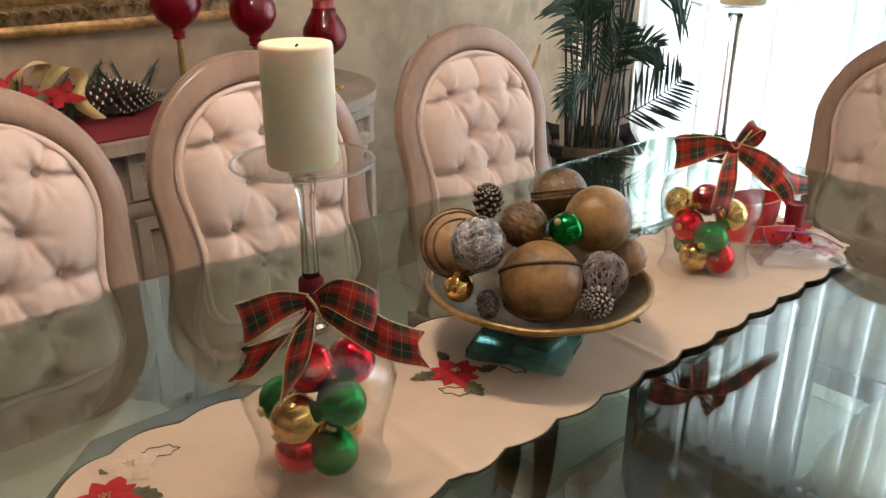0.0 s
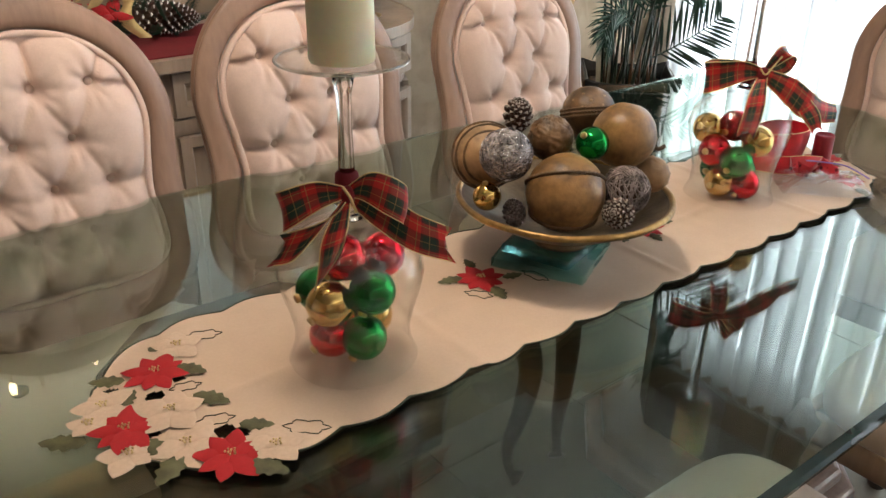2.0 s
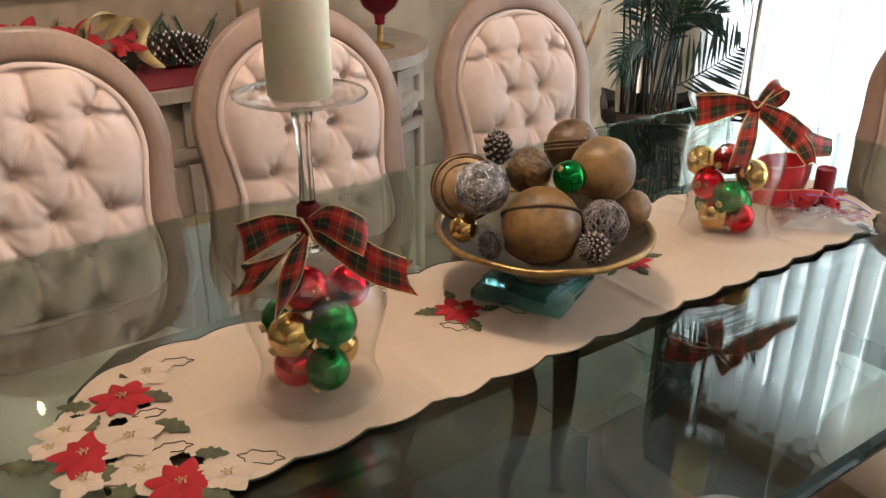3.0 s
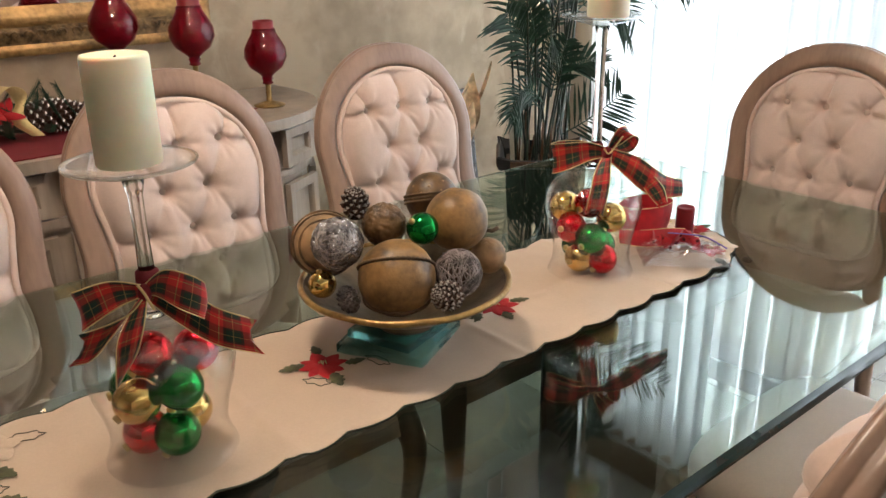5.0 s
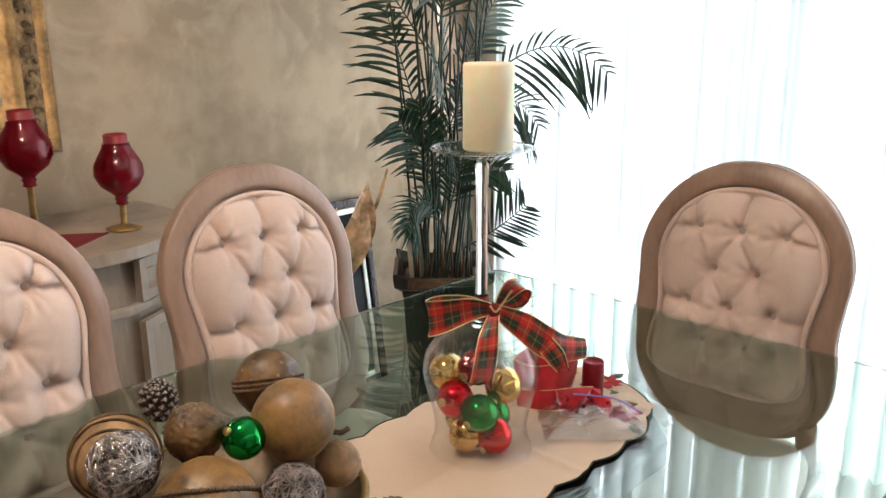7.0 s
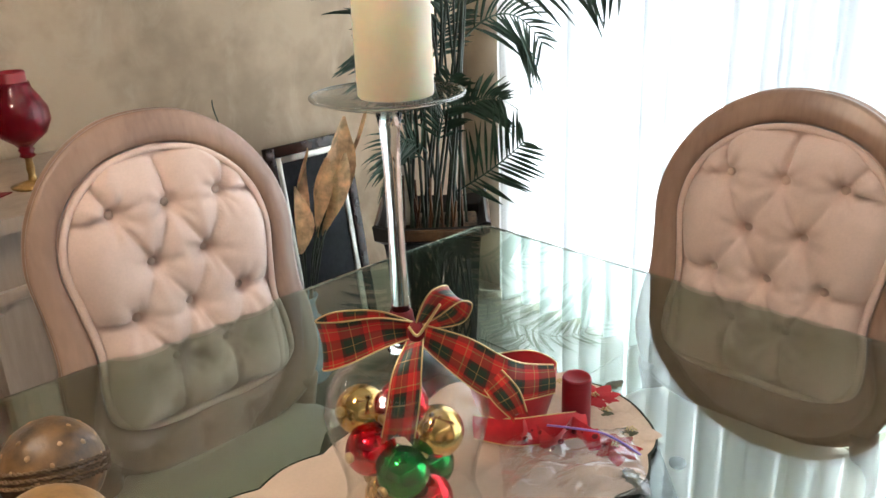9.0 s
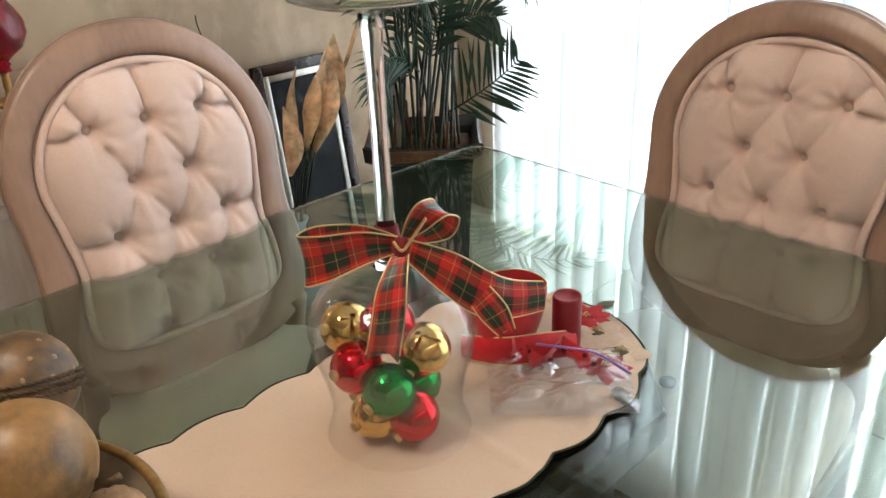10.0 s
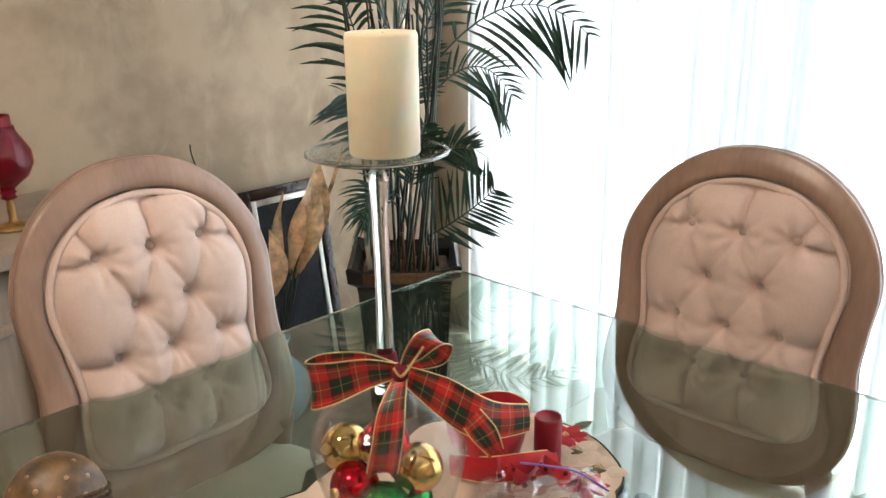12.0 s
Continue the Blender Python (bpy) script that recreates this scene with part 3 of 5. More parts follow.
def sideboard_outline(inset=0.0, n=10):
    """Plan of the sideboard: straight front, ends that sweep back to the wall."""
    half = [(SBX - inset, 1.30)]
    for i in range(1, n + 1):
        a = radians(90 * i / n)
        half.append((SBX - inset - (0.40) * (1 - math.cos(a)), 1.30 + (0.36 - inset) * math.sin(a)))
    half.append((WX + 0.005, 1.66 - inset))
    mid = 0.58
    return half + [(x, 2 * mid - y) for x, y in half[::-1]]


side = thing("sideboard", "whitewashed wooden sideboard with rounded ends and recessed panels", "sideboard")
part("body", prism(sideboard_outline(0.03), 0.06, 0.852), M_SIDE, side, smooth=False)
part("base", prism(sideboard_outline(0.012), 0.0, 0.075, 0.012), M_SIDE, side, smooth=False)
part("worktop", prism(sideboard_outline(-0.012), 0.853, SBT, 0.012), M_SIDE, side, "whitewashed moulded top", smooth=False)
part("mid_moulding", prism(sideboard_outline(0.014), 0.695, 0.722, 0.008), M_SIDE, side, smooth=False)


def framed_panel(w, h, parent, name, m):
    """A raised frame round a sunken panel; local x across, z up, y out."""
    b, d = 0.038, 0.020
    bm = bmesh.new()
    sec = [((0, 0), 0.0), ((0, 0), d), ((b * 0.72, b * 0.72), d), ((b * 0.86, b * 0.86), d * 0.75), ((b, b), 0.003)]
    loops = []
    for (ix, iz), y in sec:
        loops.append([bm.verts.new((sx * (w / 2 - ix), y, sz * (h / 2 - iz))) for sx, sz in ((-1, -1), (1, -1), (1, 1), (-1, 1))])
    for a, c in zip(loops, loops[1:]):
        for i in range(4):
            bm.faces.new((a[i], a[(i + 1) % 4], c[(i + 1) % 4], c[i]))
    f = part(name, bm, M_SIDE, parent, smooth=False)
    f.matrix_local = m
    p = part("sunken_panel", box(-w / 2 + b, w / 2 - b, 0.001, 0.004, -h / 2 + b, h / 2 - b), M_SIDE_SHADE, f, smooth=False)
    return f


front = SBX - 0.03
for y0, y1 in ((-0.12, 0.13), (0.15, 0.42), (0.44, 0.712), (0.748, 1.01), (1.03, 1.285)):
    w, mid = y1 - y0, (y0 + y1) / 2
    framed_panel(w, 0.115, side, "drawer", pose(front, mid, 0.787, 0, 0, -90))
    framed_panel(w, 0.57, side, "door", pose(front, mid, 0.39, 0, 0, -90))
for ang, w in ((28, 0.165), (62, 0.165)):
    a = radians(ang)
    x, y = front - 0.40 * (1 - math.cos(a)) + 0.008, 1.30 + 0.33 * math.sin(a) + 0.006
    framed_panel(w, 0.115, side, "drawer", pose(x, y, 0.787, 0, 0, ang - 90))
    framed_panel(w, 0.57, side, "door", pose(x, y, 0.39, 0, 0, ang - 90))
# red cloth runner on the sideboard
single("red_runner", prism([(-1.66, -0.02), (-1.66, 1.16), (-1.83, 1.40), (-2.0, 1.16), (-2.0, -0.02)], SBT + 0.001, SBT + 0.004), M_REDCLOTH, "dark red cloth runner lying on the sideboard", "table runner", smooth=False)

# ---- mirror ----
MY0, MY1, MZ0, MZ1 = -0.28, 1.435, 1.07, 2.25
mirror = thing("wall_mirror", "large wall mirror in a carved antique gold frame", "mirror")
def frame_ring(levels):
    bm, loops = bmesh.new(), []
    for inset, out in levels:
        loops.append([bm.verts.new((WX + out, y, z)) for y, z in ((MY0 + inset, MZ0 + inset), (MY1 - inset, MZ0 + inset), (MY1 - inset, MZ1 - inset), (MY0 + inset, MZ1 - inset))])
    for a, b in zip(loops, loops[1:]):
        for i in range(4):
            bm.faces.new((a[i], a[(i + 1) % 4], b[(i + 1) % 4], b[i]))
    return bm
part("outer_moulding", frame_ring([(0, 0.002), (0, 0.030), (0.006, 0.042), (0.016, 0.046), (0.026, 0.040), (0.034, 0.030)]), M_GILT, mirror)
part("carved_band", frame_ring([(0.034, 0.029), (0.044, 0.033), (0.066, 0.034), (0.084, 0.029)]), M_GILTDARK, mirror, "dark gilt band carved with scrolls")
part("inner_moulding", frame_ring([(0.084, 0.030), (0.092, 0.038), (0.104, 0.040), (0.116, 0.030), (0.130, 0.024), (0.142, 0.012)]), M_GILT, mirror)
M_MIRROR = mat("mirror_silver", (0.9, 0.9, 0.9), 0.02, 1.0, vary=0.01)
part("mirror_glass", box(WX + 0.004, WX + 0.012, MY0 + 0.14, MY1 - 0.14, MZ0 + 0.14, MZ1 - 0.14), M_MIRROR, mirror, smooth=False)
# scrolls along the carved band
bm = bmesh.new()
rnd = random.Random(4)
def scroll(bm, cy, cz, flip, r):
    pts = [Vector((WX + 0.036, cy + flip * r * (1 - 0.14 * i) * math.cos(0.75 * i), cz + r * (1 - 0.14 * i) * math.sin(0.75 * i))) for i in range(7)]
    tube(pts, lambda t: 0.0055 - 0.003 * t, 5, bm)
y = MY0 + 0.05
while y < MY1 - 0.04:
    for z in (MZ0 + 0.060,):
        scroll(bm, y, z, 1 if int(y * 100) % 2 else -1, 0.017)
    y += 0.034
z = MZ0 + 0.09
while z < MZ1 - 0.04:
    scroll(bm, MY1 - 0.060, z, 1 if int(z * 100) % 2 else -1, 0.017)
    scroll(bm, MY0 + 0.060, z, 1 if int(z * 100) % 2 else -1, 0.017)
    z += 0.034
part("carving", bm, M_GILTDARK, mirror)

# ---- chandelier over the table, seen only as reflections ----
ch = thing("chandelier", "brass chandelier with small lit candle bulbs above the table", "chandelier", pose(-0.60, 0.60, 0))
part("rod", tube([Vector((0, 0, 2.40)), Vector((0, 0, CEIL))], 0.01, 10), M_BRASS, ch)
part("hub", lathe([(0, 2.33), (0.03, 2.35), (0.05, 2.40), (0.03, 2.46), (0.012, 2.50)], 20), M_BRASS, ch)
for i in range(6):
    a = radians(60 * i + 27)
    c, s = math.cos(a), math.sin(a)
    part("arm", tube(spline([(0.03 * c, 0.03 * s, 2.40), (0.20 * c, 0.20 * s, 2.34), (0.36 * c, 0.36 * s, 2.40), (0.39 * c, 0.39 * s, 2.45)], 6), 0.007, 8), M_BRASS, ch)
    part("bulb", ball(0.017, (0.39 * c, 0.39 * s, 2.485), 12, 10, scale=(1, 1, 1.9)), M_BULB, ch)
lamp("chandelier_light", "POINT", Matrix.Translation((-0.60, 0.60, 2.28)), 47, (1.0, 0.85, 0.69), size=0.10)

# ---- table runner with appliqued flowers ----
RZ = 0.7505
RCX, RY0, RY1 = -0.478, 0.182, 1.785


def runner_half(y):
    """Half width along the runner, with scalloped sides and rounded ends."""
    mid, half = (RY0 + RY1) / 2, (RY1 - RY0) / 2
    over = max(0.0, abs(y - mid) - (half - 0.21)) / 0.21
    w = 0.174 * max(0.0, 1 - over ** 2.4) ** 0.5
    return w + (0.012 * abs(math.sin(math.pi * (y - 0.02) / 0.098)) - 0.009) * (1 if over < 0.9 else 0)


def runner_z(x, y):
    crease = 0.0022 * math.exp(-((x - RCX - 0.02) / 0.007) ** 2) + sum(0.0028 * math.exp(-((y - c) / 0.009) ** 2) for c in (0.63, 1.05, 1.45))
    return RZ + 0.0015 + crease + 0.0030 * (1 + noise.noise((x * 7 + y * 5, y * 9 - x * 4, 1.7))) + 0.0006 * (1 + noise.noise((x * 30, y * 30, 4)))


runner = thing("table_runner", "cream linen table runner with scalloped edge and appliqued poinsettias", "table runner")
bm, grid, n, k = bmesh.new(), [], 420, 64
for i in range(n + 1):
    y = RY0 + (RY1 - RY0) * i / n
    w = max(0.004, runner_half(y))
    grid.append([bm.verts.new((RCX + w * (-1 + 2 * j / k), y, runner_z(RCX + w * (-1 + 2 * j / k), y))) for j in range(k + 1)])
CUTS = ((-0.535, 0.216, 0.012), (-0.497, 0.259, 0.012), (-0.419, 0.264, 0.010), (-0.388, 0.300, 0.013), (-0.375, 0.316, 0.009), (-0.521, 0.296, 0.009), (-0.435, 0.232, 0.009), (-0.375, 0.262, 0.009))
for a, b in zip(grid, grid[1:]):
    for j in range(k):
        mid = (a[j].co + b[j + 1].co) / 2
        # cut-work holes between the flowers
        if not any(math.hypot(mid.x - hx, mid.y - hy) < hr for hx, hy, hr in CUTS):
            bm.faces.new((a[j], a[j + 1], b[j + 1], b[j]))
part("cloth", bm, M_RUNNER, runner)
side_path = [Vector((RCX + s * (runner_half(y) + 0.0005), y, runner_z(RCX + s * runner_half(y), y))) for s, ys in ((1, range(0, 420)), (-1, range(420, 0, -1))) for y in (RY0 + (RY1 - RY0) * q / 420 for q in ys)]
part("edge_stitching", tube(side_path, 0.0016, 5, closed=True), M_STITCH, runner, "dark green stitched scallop edge")


def petal(bm, at, ang, length, width, z, lift=0.004, toothed=False):
    """A pointed leaf or petal with a raised midrib, lying flat."""
    c, s, n = math.cos(ang), math.sin(ang), 8
    top, rows = [], []
    for i in range(n + 1):
        t = i / n
        w = width * math.sin(math.pi * min(1, t ** 0.8)) ** 0.8 * 0.5
        if toothed:
            w *= 1.0 + (0.28 if i % 2 else -0.16)
        if i == n:
            w = 0.0003
        row = []
        for k, h in ((-1, 0.0), (-0.5, 0.7), (0, 0.45), (0.5, 0.7), (1, 0.0)):
            x, y = t * length, k * max(w, 0.0003)
            row.append(bm.verts.new((at[0] + c * x - s * y, at[1] + s * x + c * y, z + lift * h * math.sin(math.pi * min(1, t + 0.08)) + 0.0012)))
        rows.append(row)
    for a, b in zip(rows, rows[1:]):
        for k in range(4):
            bm.faces.new((a[k], a[k + 1], b[k + 1], b[k]))


PETALS = {}


def petal_mesh(material):
    """One satin petal a metre long, shared by all flowers of its colour."""
    if material.name not in PETALS:
        bm = bmesh.new()
        petal(bm, (0, 0), 0, 1.0, 0.56 if material is M_PETAL else 0.78, 0, 0.08)
        ob = obj("petal", bm, material)
        PETALS[material.name] = ob.data
        bpy.data.objects.remove(ob)
    return PETALS[material.name]


def poinsettia(at, r, turn, material, label, petals=7, seed=0):
    rnd = random.Random(seed)
    z = runner_z(*at) + 0.0016
    bm = bmesh.new()
    for i in range(9):
        a, q = 2.4 * i, 0.0024 * math.sqrt(i)
        ball(0.0015, (q * math.cos(a), q * math.sin(a), 0.0062), 6, 4, bm)
    f = part("poinsettia", bm, M_GOLDTHREAD, runner, label)
    f.matrix_local = Matrix.Translation((*at, z))
    for i in range(petals):
        a = turn + 2 * math.pi * i / petals + rnd.uniform(-0.12, 0.12)
        q = r * rnd.uniform(0.85, 1.08)
        share("petal", petal_mesh(material), f, Matrix.Translation((0, 0, 0.0010 * (i % 2))) @ Matrix.Rotation(a, 4, "Z") @ Matrix.Diagonal((q, q, r * 1.0, 1)))


def leaf(at, ang, length, width):
    bm = bmesh.new()
    petal(bm, at, ang, length, width, (runner_z(*at) if RY0 < at[1] < RY1 else RZ + 0.001) + 0.0006, 0.003, True)
    part("holly_leaf", bm, M_LEAF, runner, "dark green holly leaf")


RED, WHITE = "red satin poinsettia", "white satin poinsettia"
for at, r, a, s in (((-0.455, 0.207), 0.046, 0.3, 1), ((-0.341, 0.286), 0.047, 0.9, 2), ((-0.547, 0.277), 0.046, 0.1, 3), ((-0.497, 0.783), 0.046, 0.5, 4), ((-0.472, 1.138), 0.043, 0.2, 5), ((-0.466, 1.747), 0.046, 0.2, 6), ((-0.370, 1.667), 0.040, 0.7, 7)):
    poinsettia(at, r, a, M_PETAL, RED, 8, s)
for at, r, a, s in (((-0.590, 0.323), 0.040, 0.3, 11), ((-0.456, 0.262), 0.047, 0.2, 12), ((-0.514, 0.200), 0.042, 0.6, 13), ((-0.392, 0.255), 0.044, 0.8, 14), ((-0.412, 0.196), 0.036, 0.4, 15), ((-0.325, 0.334), 0.038, 0.2, 16), ((-0.489, 0.176), 0.028, 1.4, 17), ((-0.43, 1.728), 0.05, 0.1, 18), ((-0.378, 1.712), 0.042, 0.5, 19), ((-0.53, 1.745), 0.045, 0.3, 20)):
    poinsettia(at, r, a, M_RUNNER, WHITE, 5, s)
for x, y, a, ln in ((-0.600, 0.288, 1.9, 0.040), (-0.545, 0.305, 0.6, 0.045), (-0.552, 0.240, -2.1, 0.045), (-0.498, 0.212, 2.3, 0.042), (-0.475, 0.298, 0.6, 0.052), (-0.388, 0.318, 0.9, 0.042), (-0.464, 0.166, -2.2, 0.056), (-0.425, 0.222, 0.1, 0.046), (-0.378, 0.245, -0.9, 0.055), (-0.318, 0.296, 0.6, 0.050),
                    (-0.516, 0.760, -1.75, 0.044), (-0.465, 0.780, -0.25, 0.044), (-0.530, 0.796, 2.9, 0.034), (-0.478, 0.812, 1.3, 0.038), (-0.445, 1.132, -0.3, 0.036), (-0.470, 1.172, 1.2, 0.040), (-0.468, 1.096, -1.1, 0.042),
                    (-0.445, 1.718, 0.3, 0.040), (-0.398, 1.700, 0.4, 0.040), (-0.475, 1.785, 1.4, 0.040), (-0.335, 1.640, -0.6, 0.042)):
    leaf((x, y), a, ln, ln * 0.5)
# stitched holly outlines
for x, y, r, a in ((-0.336, 0.379, 0.020, 0.9), (-0.599, 0.364, 0.018, 1.2), (-0.497, 0.297, 0.014, 1.4), (-0.414, 0.300, 0.016, 1.2), (-0.461, 0.748, 0.016, 0.6), (-0.452, 0.858, 0.018, 0.2)):
    pts = []
    for i in range(24):
        t = 2 * math.pi * i / 24
        q = r * (1 + 0.16 * math.cos(6 * t))
        px, py = 1.25 * q * math.cos(t), 0.62 * q * math.sin(t)
        px, py = x + px * math.cos(a) - py * math.sin(a), y + px * math.sin(a) + py * math.cos(a)
        pts.append(Vector((px, py, runner_z(px, py) + 0.0006)))
    part("holly_outline", tube(pts, 0.0007, 5, closed=True), M_STITCH, runner, "stitched holly outline")

# ---- candle holders: inverted goblets over baubles ----


def bell(k):
    inner = [(0, 0.2035), (0.020, 0.203), (0.044, 0.1985), (0.070, 0.185), (0.0875, 0.166), (0.0930, 0.14), (0.0880, 0.112), (0.079, 0.080), (0.0735, 0.050), (0.0750, 0.024), (0.0842, 0.001)]
    outer = [(0.0852, 0.0), (0.0862, 0.001), (0.0768, 0.024), (0.0753, 0.050), (0.081, 0.080), (0.0900, 0.112), (0.0950, 0.14), (0.0895, 0.168), (0.074, 0.190), (0.046, 0.205), (0.021, 0.2125), (0, 0.2145)]
    return lathe([(r, z * k) for r, z in inner + outer], 56)


def stem(plate, k):
    top = plate - RZ - 0.003
    prof = [(r, 0.2146 * k + z) for r, z in ((0, 0.0004), (0.018, 0.0008), (0.012, 0.008), (0.0125, 0.014), (0.018, 0.021), (0.018, 0.027), (0.0115, 0.034), (0.0125, 0.040), (0.0112, 0.046), (0.0100, 0.060))]
    prof += [(0.0085, 0.275 + (top - 0.275) * 0.35), (0.0090, 0.275 + (top - 0.275) * 0.7), (0.0105, top - 0.030), (0.0135, top - 0.014), (0, top - 0.0135)]
    return lathe(prof, 32)


def foot(plate):
    top = plate - RZ - 0.003
    return lathe([(0, top - 0.013), (0.019, top - 0.0128), (0.036, top - 0.0072), (0.060, top - 0.002), (0.0765, top + 0.004), (0.0772, top + 0.006), (0.076, top + 0.0065), (0.060, top + 0.0018), (0.040, top), (0, top)], 56)


def ribbon(name, pts, widths, parent, material=None, n=9, edge=True, scale=0.046, notch=0.0):
    """A woven strip along pts; widths holds the cross vector at each control point."""
    path, cross = spline(pts, n), spline(widths, n)
    bm = bmesh.new()
    uv = bm.loops.layers.uv.new("UVMap")
    length, rows, us = 0.0, [], []
    for i, (p, w) in enumerate(zip(path, cross)):
        if i:
            length += (p - path[i - 1]).length
        d = (path[min(i + 1, len(path) - 1)] - path[max(i - 1, 0)]).normalized()
        nrm = d.cross(w).normalized() * 0.0003
        us.append(length / scale)
        if i == len(path) - 1:
            tip = d * notch
        bow = [0.0, 0.0025, 0.0035, 0.0025, 0.0]
        rows.append([[bm.verts.new(p + w * (k / 4 - 0.5) + nrm * s + nrm.normalized() * bow[k] * min(1, w.length / 0.04)) for k in range(5)] for s in (-1, 1)])
    for line in rows[-1]:
        for k, v in enumerate(line):
            v.co += tip * (abs(k / 4 - 0.5) * 2 - 0.5)
    for i in range(len(rows) - 1):
        for side in (0, 1):
            for k in range(4):
                f = bm.faces.new((rows[i][side][k], rows[i][side][k + 1], rows[i + 1][side][k + 1], rows[i + 1][side][k]))
                for lp, (u, v) in zip(f.loops, ((us[i], k / 4), (us[i], (k + 1) / 4), (us[i + 1], (k + 1) / 4), (us[i + 1], k / 4))):
                    lp[uv].uv = (u, v * 1.45 + 0.02)
    ob = part(name, bm, material or M_PLAID, parent)
    if edge:
        bm = bmesh.new()
        for s in (-0.5, 0.5):
            tube([p + w * s for p, w in zip(path, cross)], 0.0010, 5, bm)
        part("gold_edge", bm, M_GOLDTHREAD, ob)
    return ob


def bauble(at, r, material, label, category="bauble", tilt=0.0):
    b = thing("christmas_ball", label, category, Matrix.Translation(at) @ Matrix.Rotation(tilt, 4, "X"), group="christmas balls")
    part("ball", ball(r, u=32, v=20), material, b)
    part("cap", lathe([(r * 0.20, r * 0.96), (r * 0.21, r * 1.10), (r * 0.18, r * 1.15), (0, r * 1.16)], 12), M_CAP, b)
    return b


BALL = {"red": (M_RED, "shiny red glass christmas ball"), "green": (M_GREEN, "shiny green glass christmas ball"), "gold": (M_GOLD, "shiny gold glass christmas ball")}


def holder(x, y, plate, candle_h, balls, label, off=0.0, k=1.0):
    h = thing("candle_holder", label, "candle holder", Matrix.Translation((x, y, RZ + 0.004)), group="goblet candle holders")
    part("bell", bell(k), M_BELL, h, "thin blown glass bell, rim down").visible_shadow = False
    part("stem", stem(plate - 0.004, k), M_CLEAR, h, "solid glass stem")
    part("foot", foot(plate - 0.004), M_FOOT, h, "flat glass foot")
    top = plate - RZ - 0.001
    part("foot_rim", tube([Vector((0.0765 * math.cos(a), 0.0765 * math.sin(a), top - 0.001)) for a in (2 * math.pi * i / 64 for i in range(64))], 0.0017, 8, closed=True), M_CLEAR, h, "rounded glass rim")
    c = thing("pillar_candle", "ivory pillar candle on the glass foot", "candle", Matrix.Translation((x + off, y + off, plate)), group="pillar candles")
    part("wax", lathe([(0, 0.0), (0.0365, 0.0), (0.038, 0.002), (0.038, candle_h - 0.004), (0.0365, candle_h - 0.0005), (0.033, candle_h), (0.028, candle_h - 0.004), (0.010, candle_h - 0.007), (0, candle_h - 0.007)], 56), M_CANDLE, c)
    part("wick", tube([Vector((0, 0, candle_h - 0.007)), Vector((0.001, 0, candle_h - 0.004)), Vector((0.003, 0.001, candle_h - 0.002))], 0.0012, 6), M_DARKWOOD, c)
    for kind, bx, by, bz in balls:
        m, text = BALL[kind]
        reach = math.hypot(bx - x, by - y)
        room = 0.032 if bz < 0.815 else 0.046 if bz < 0.86 else 0.055
        if reach > room:
            bx, by = x + (bx - x) * room / reach, y + (by - y) * room / reach
        bauble((bx, by, bz), 0.0300, m, text, tilt=2.6 + 9 * bx + 7 * by)


holder(-0.438, 0.509, 1.150, 0.127, [("red", -0.427, 0.492, 0.908), ("red", -0.435, 0.556, 0.890), ("green", -0.396, 0.514, 0.866), ("green", -0.482, 0.474, 0.846), ("gold", -0.421, 0.466, 0.852), ("gold", -0.446, 0.551, 0.800), ("red", -0.437, 0.460, 0.796), ("green", -0.402, 0.506, 0.796)], "short clear glass goblet candle holder turned over christmas balls", 0.0, 0.93)
holder(-0.476, 1.405, 1.250, 0.127, [("gold", -0.523, 1.372, 0.886), ("gold", -0.440, 1.418, 0.872), ("red", -0.496, 1.353, 0.850), ("red", -0.486, 1.407, 0.893), ("green", -0.446, 1.369, 0.838), ("gold", -0.478, 1.352, 0.790), ("red", -0.443, 1.401, 0.788), ("green", -0.480, 1.452, 0.800), ("green", -0.528, 1.390, 0.802)], "tall clear glass goblet candle holder turned over christmas balls", 0.006)

# tartan bows tied round the stems: local x across the view, y away from it
V = Vector
bow = thing("tartan_bow", "red tartan ribbon bow with gold edges tied on a glass stem", "bow", Matrix.Translation((-0.418, 0.497, 0.996)) @ Matrix.Rotation(math.atan2(0.859, 0.512), 4, "Z") @ Matrix.Diagonal((0.95, 1, 0.92, 1)), group="tartan bows")
part("wrap", lathe([(0.011, -0.020), (0.0145, -0.012), (0.016, 0.0), (0.015, 0.018), (0.011, 0.022)], 20, at=(0.0, 0.024, 0)), M_REDCLOTH, bow, "dark red ribbon wound round the stem")
ribbon("left_loop", [(0, 0, 0), (-0.035, -0.012, 0.004), (-0.075, -0.016, -0.012), (-0.086, 0.0, -0.024), (-0.070, 0.014, -0.022), (-0.03, 0.012, -0.008), (0, 0.004, 0)], [(0.004, 0, 0.014), (-0.006, 0, 0.036), (-0.010, 0, 0.050), (-0.006, 0.01, 0.050), (0, 0, 0.046), (0.004, 0, 0.03), (0, 0, 0.012)], bow)
ribbon("right_loop", [(0, 0, 0), (0.022, -0.012, 0.014), (0.050, -0.020, 0.004), (0.072, -0.006, -0.018), (0.058, 0.014, -0.026), (0.028, 0.012, -0.010), (0, 0.004, 0)], [(-0.004, 0, 0.014), (0.010, 0, 0.036), (0.012, 0.006, 0.046), (0.006, 0.006, 0.048), (0, 0, 0.044), (0, 0, 0.03), (0, 0, 0.012)], bow)
ribbon("right_tail", [(0.004, 0.004, -0.006), (0.045, 0.000, -0.030), (0.085, -0.006, -0.058), (0.128, 0.002, -0.080)], [(0.010, 0, 0.018), (0.014, 0.004, 0.044), (0.006, 0.004, 0.052), (-0.006, 0.004, 0.052)], bow, notch=0.022)
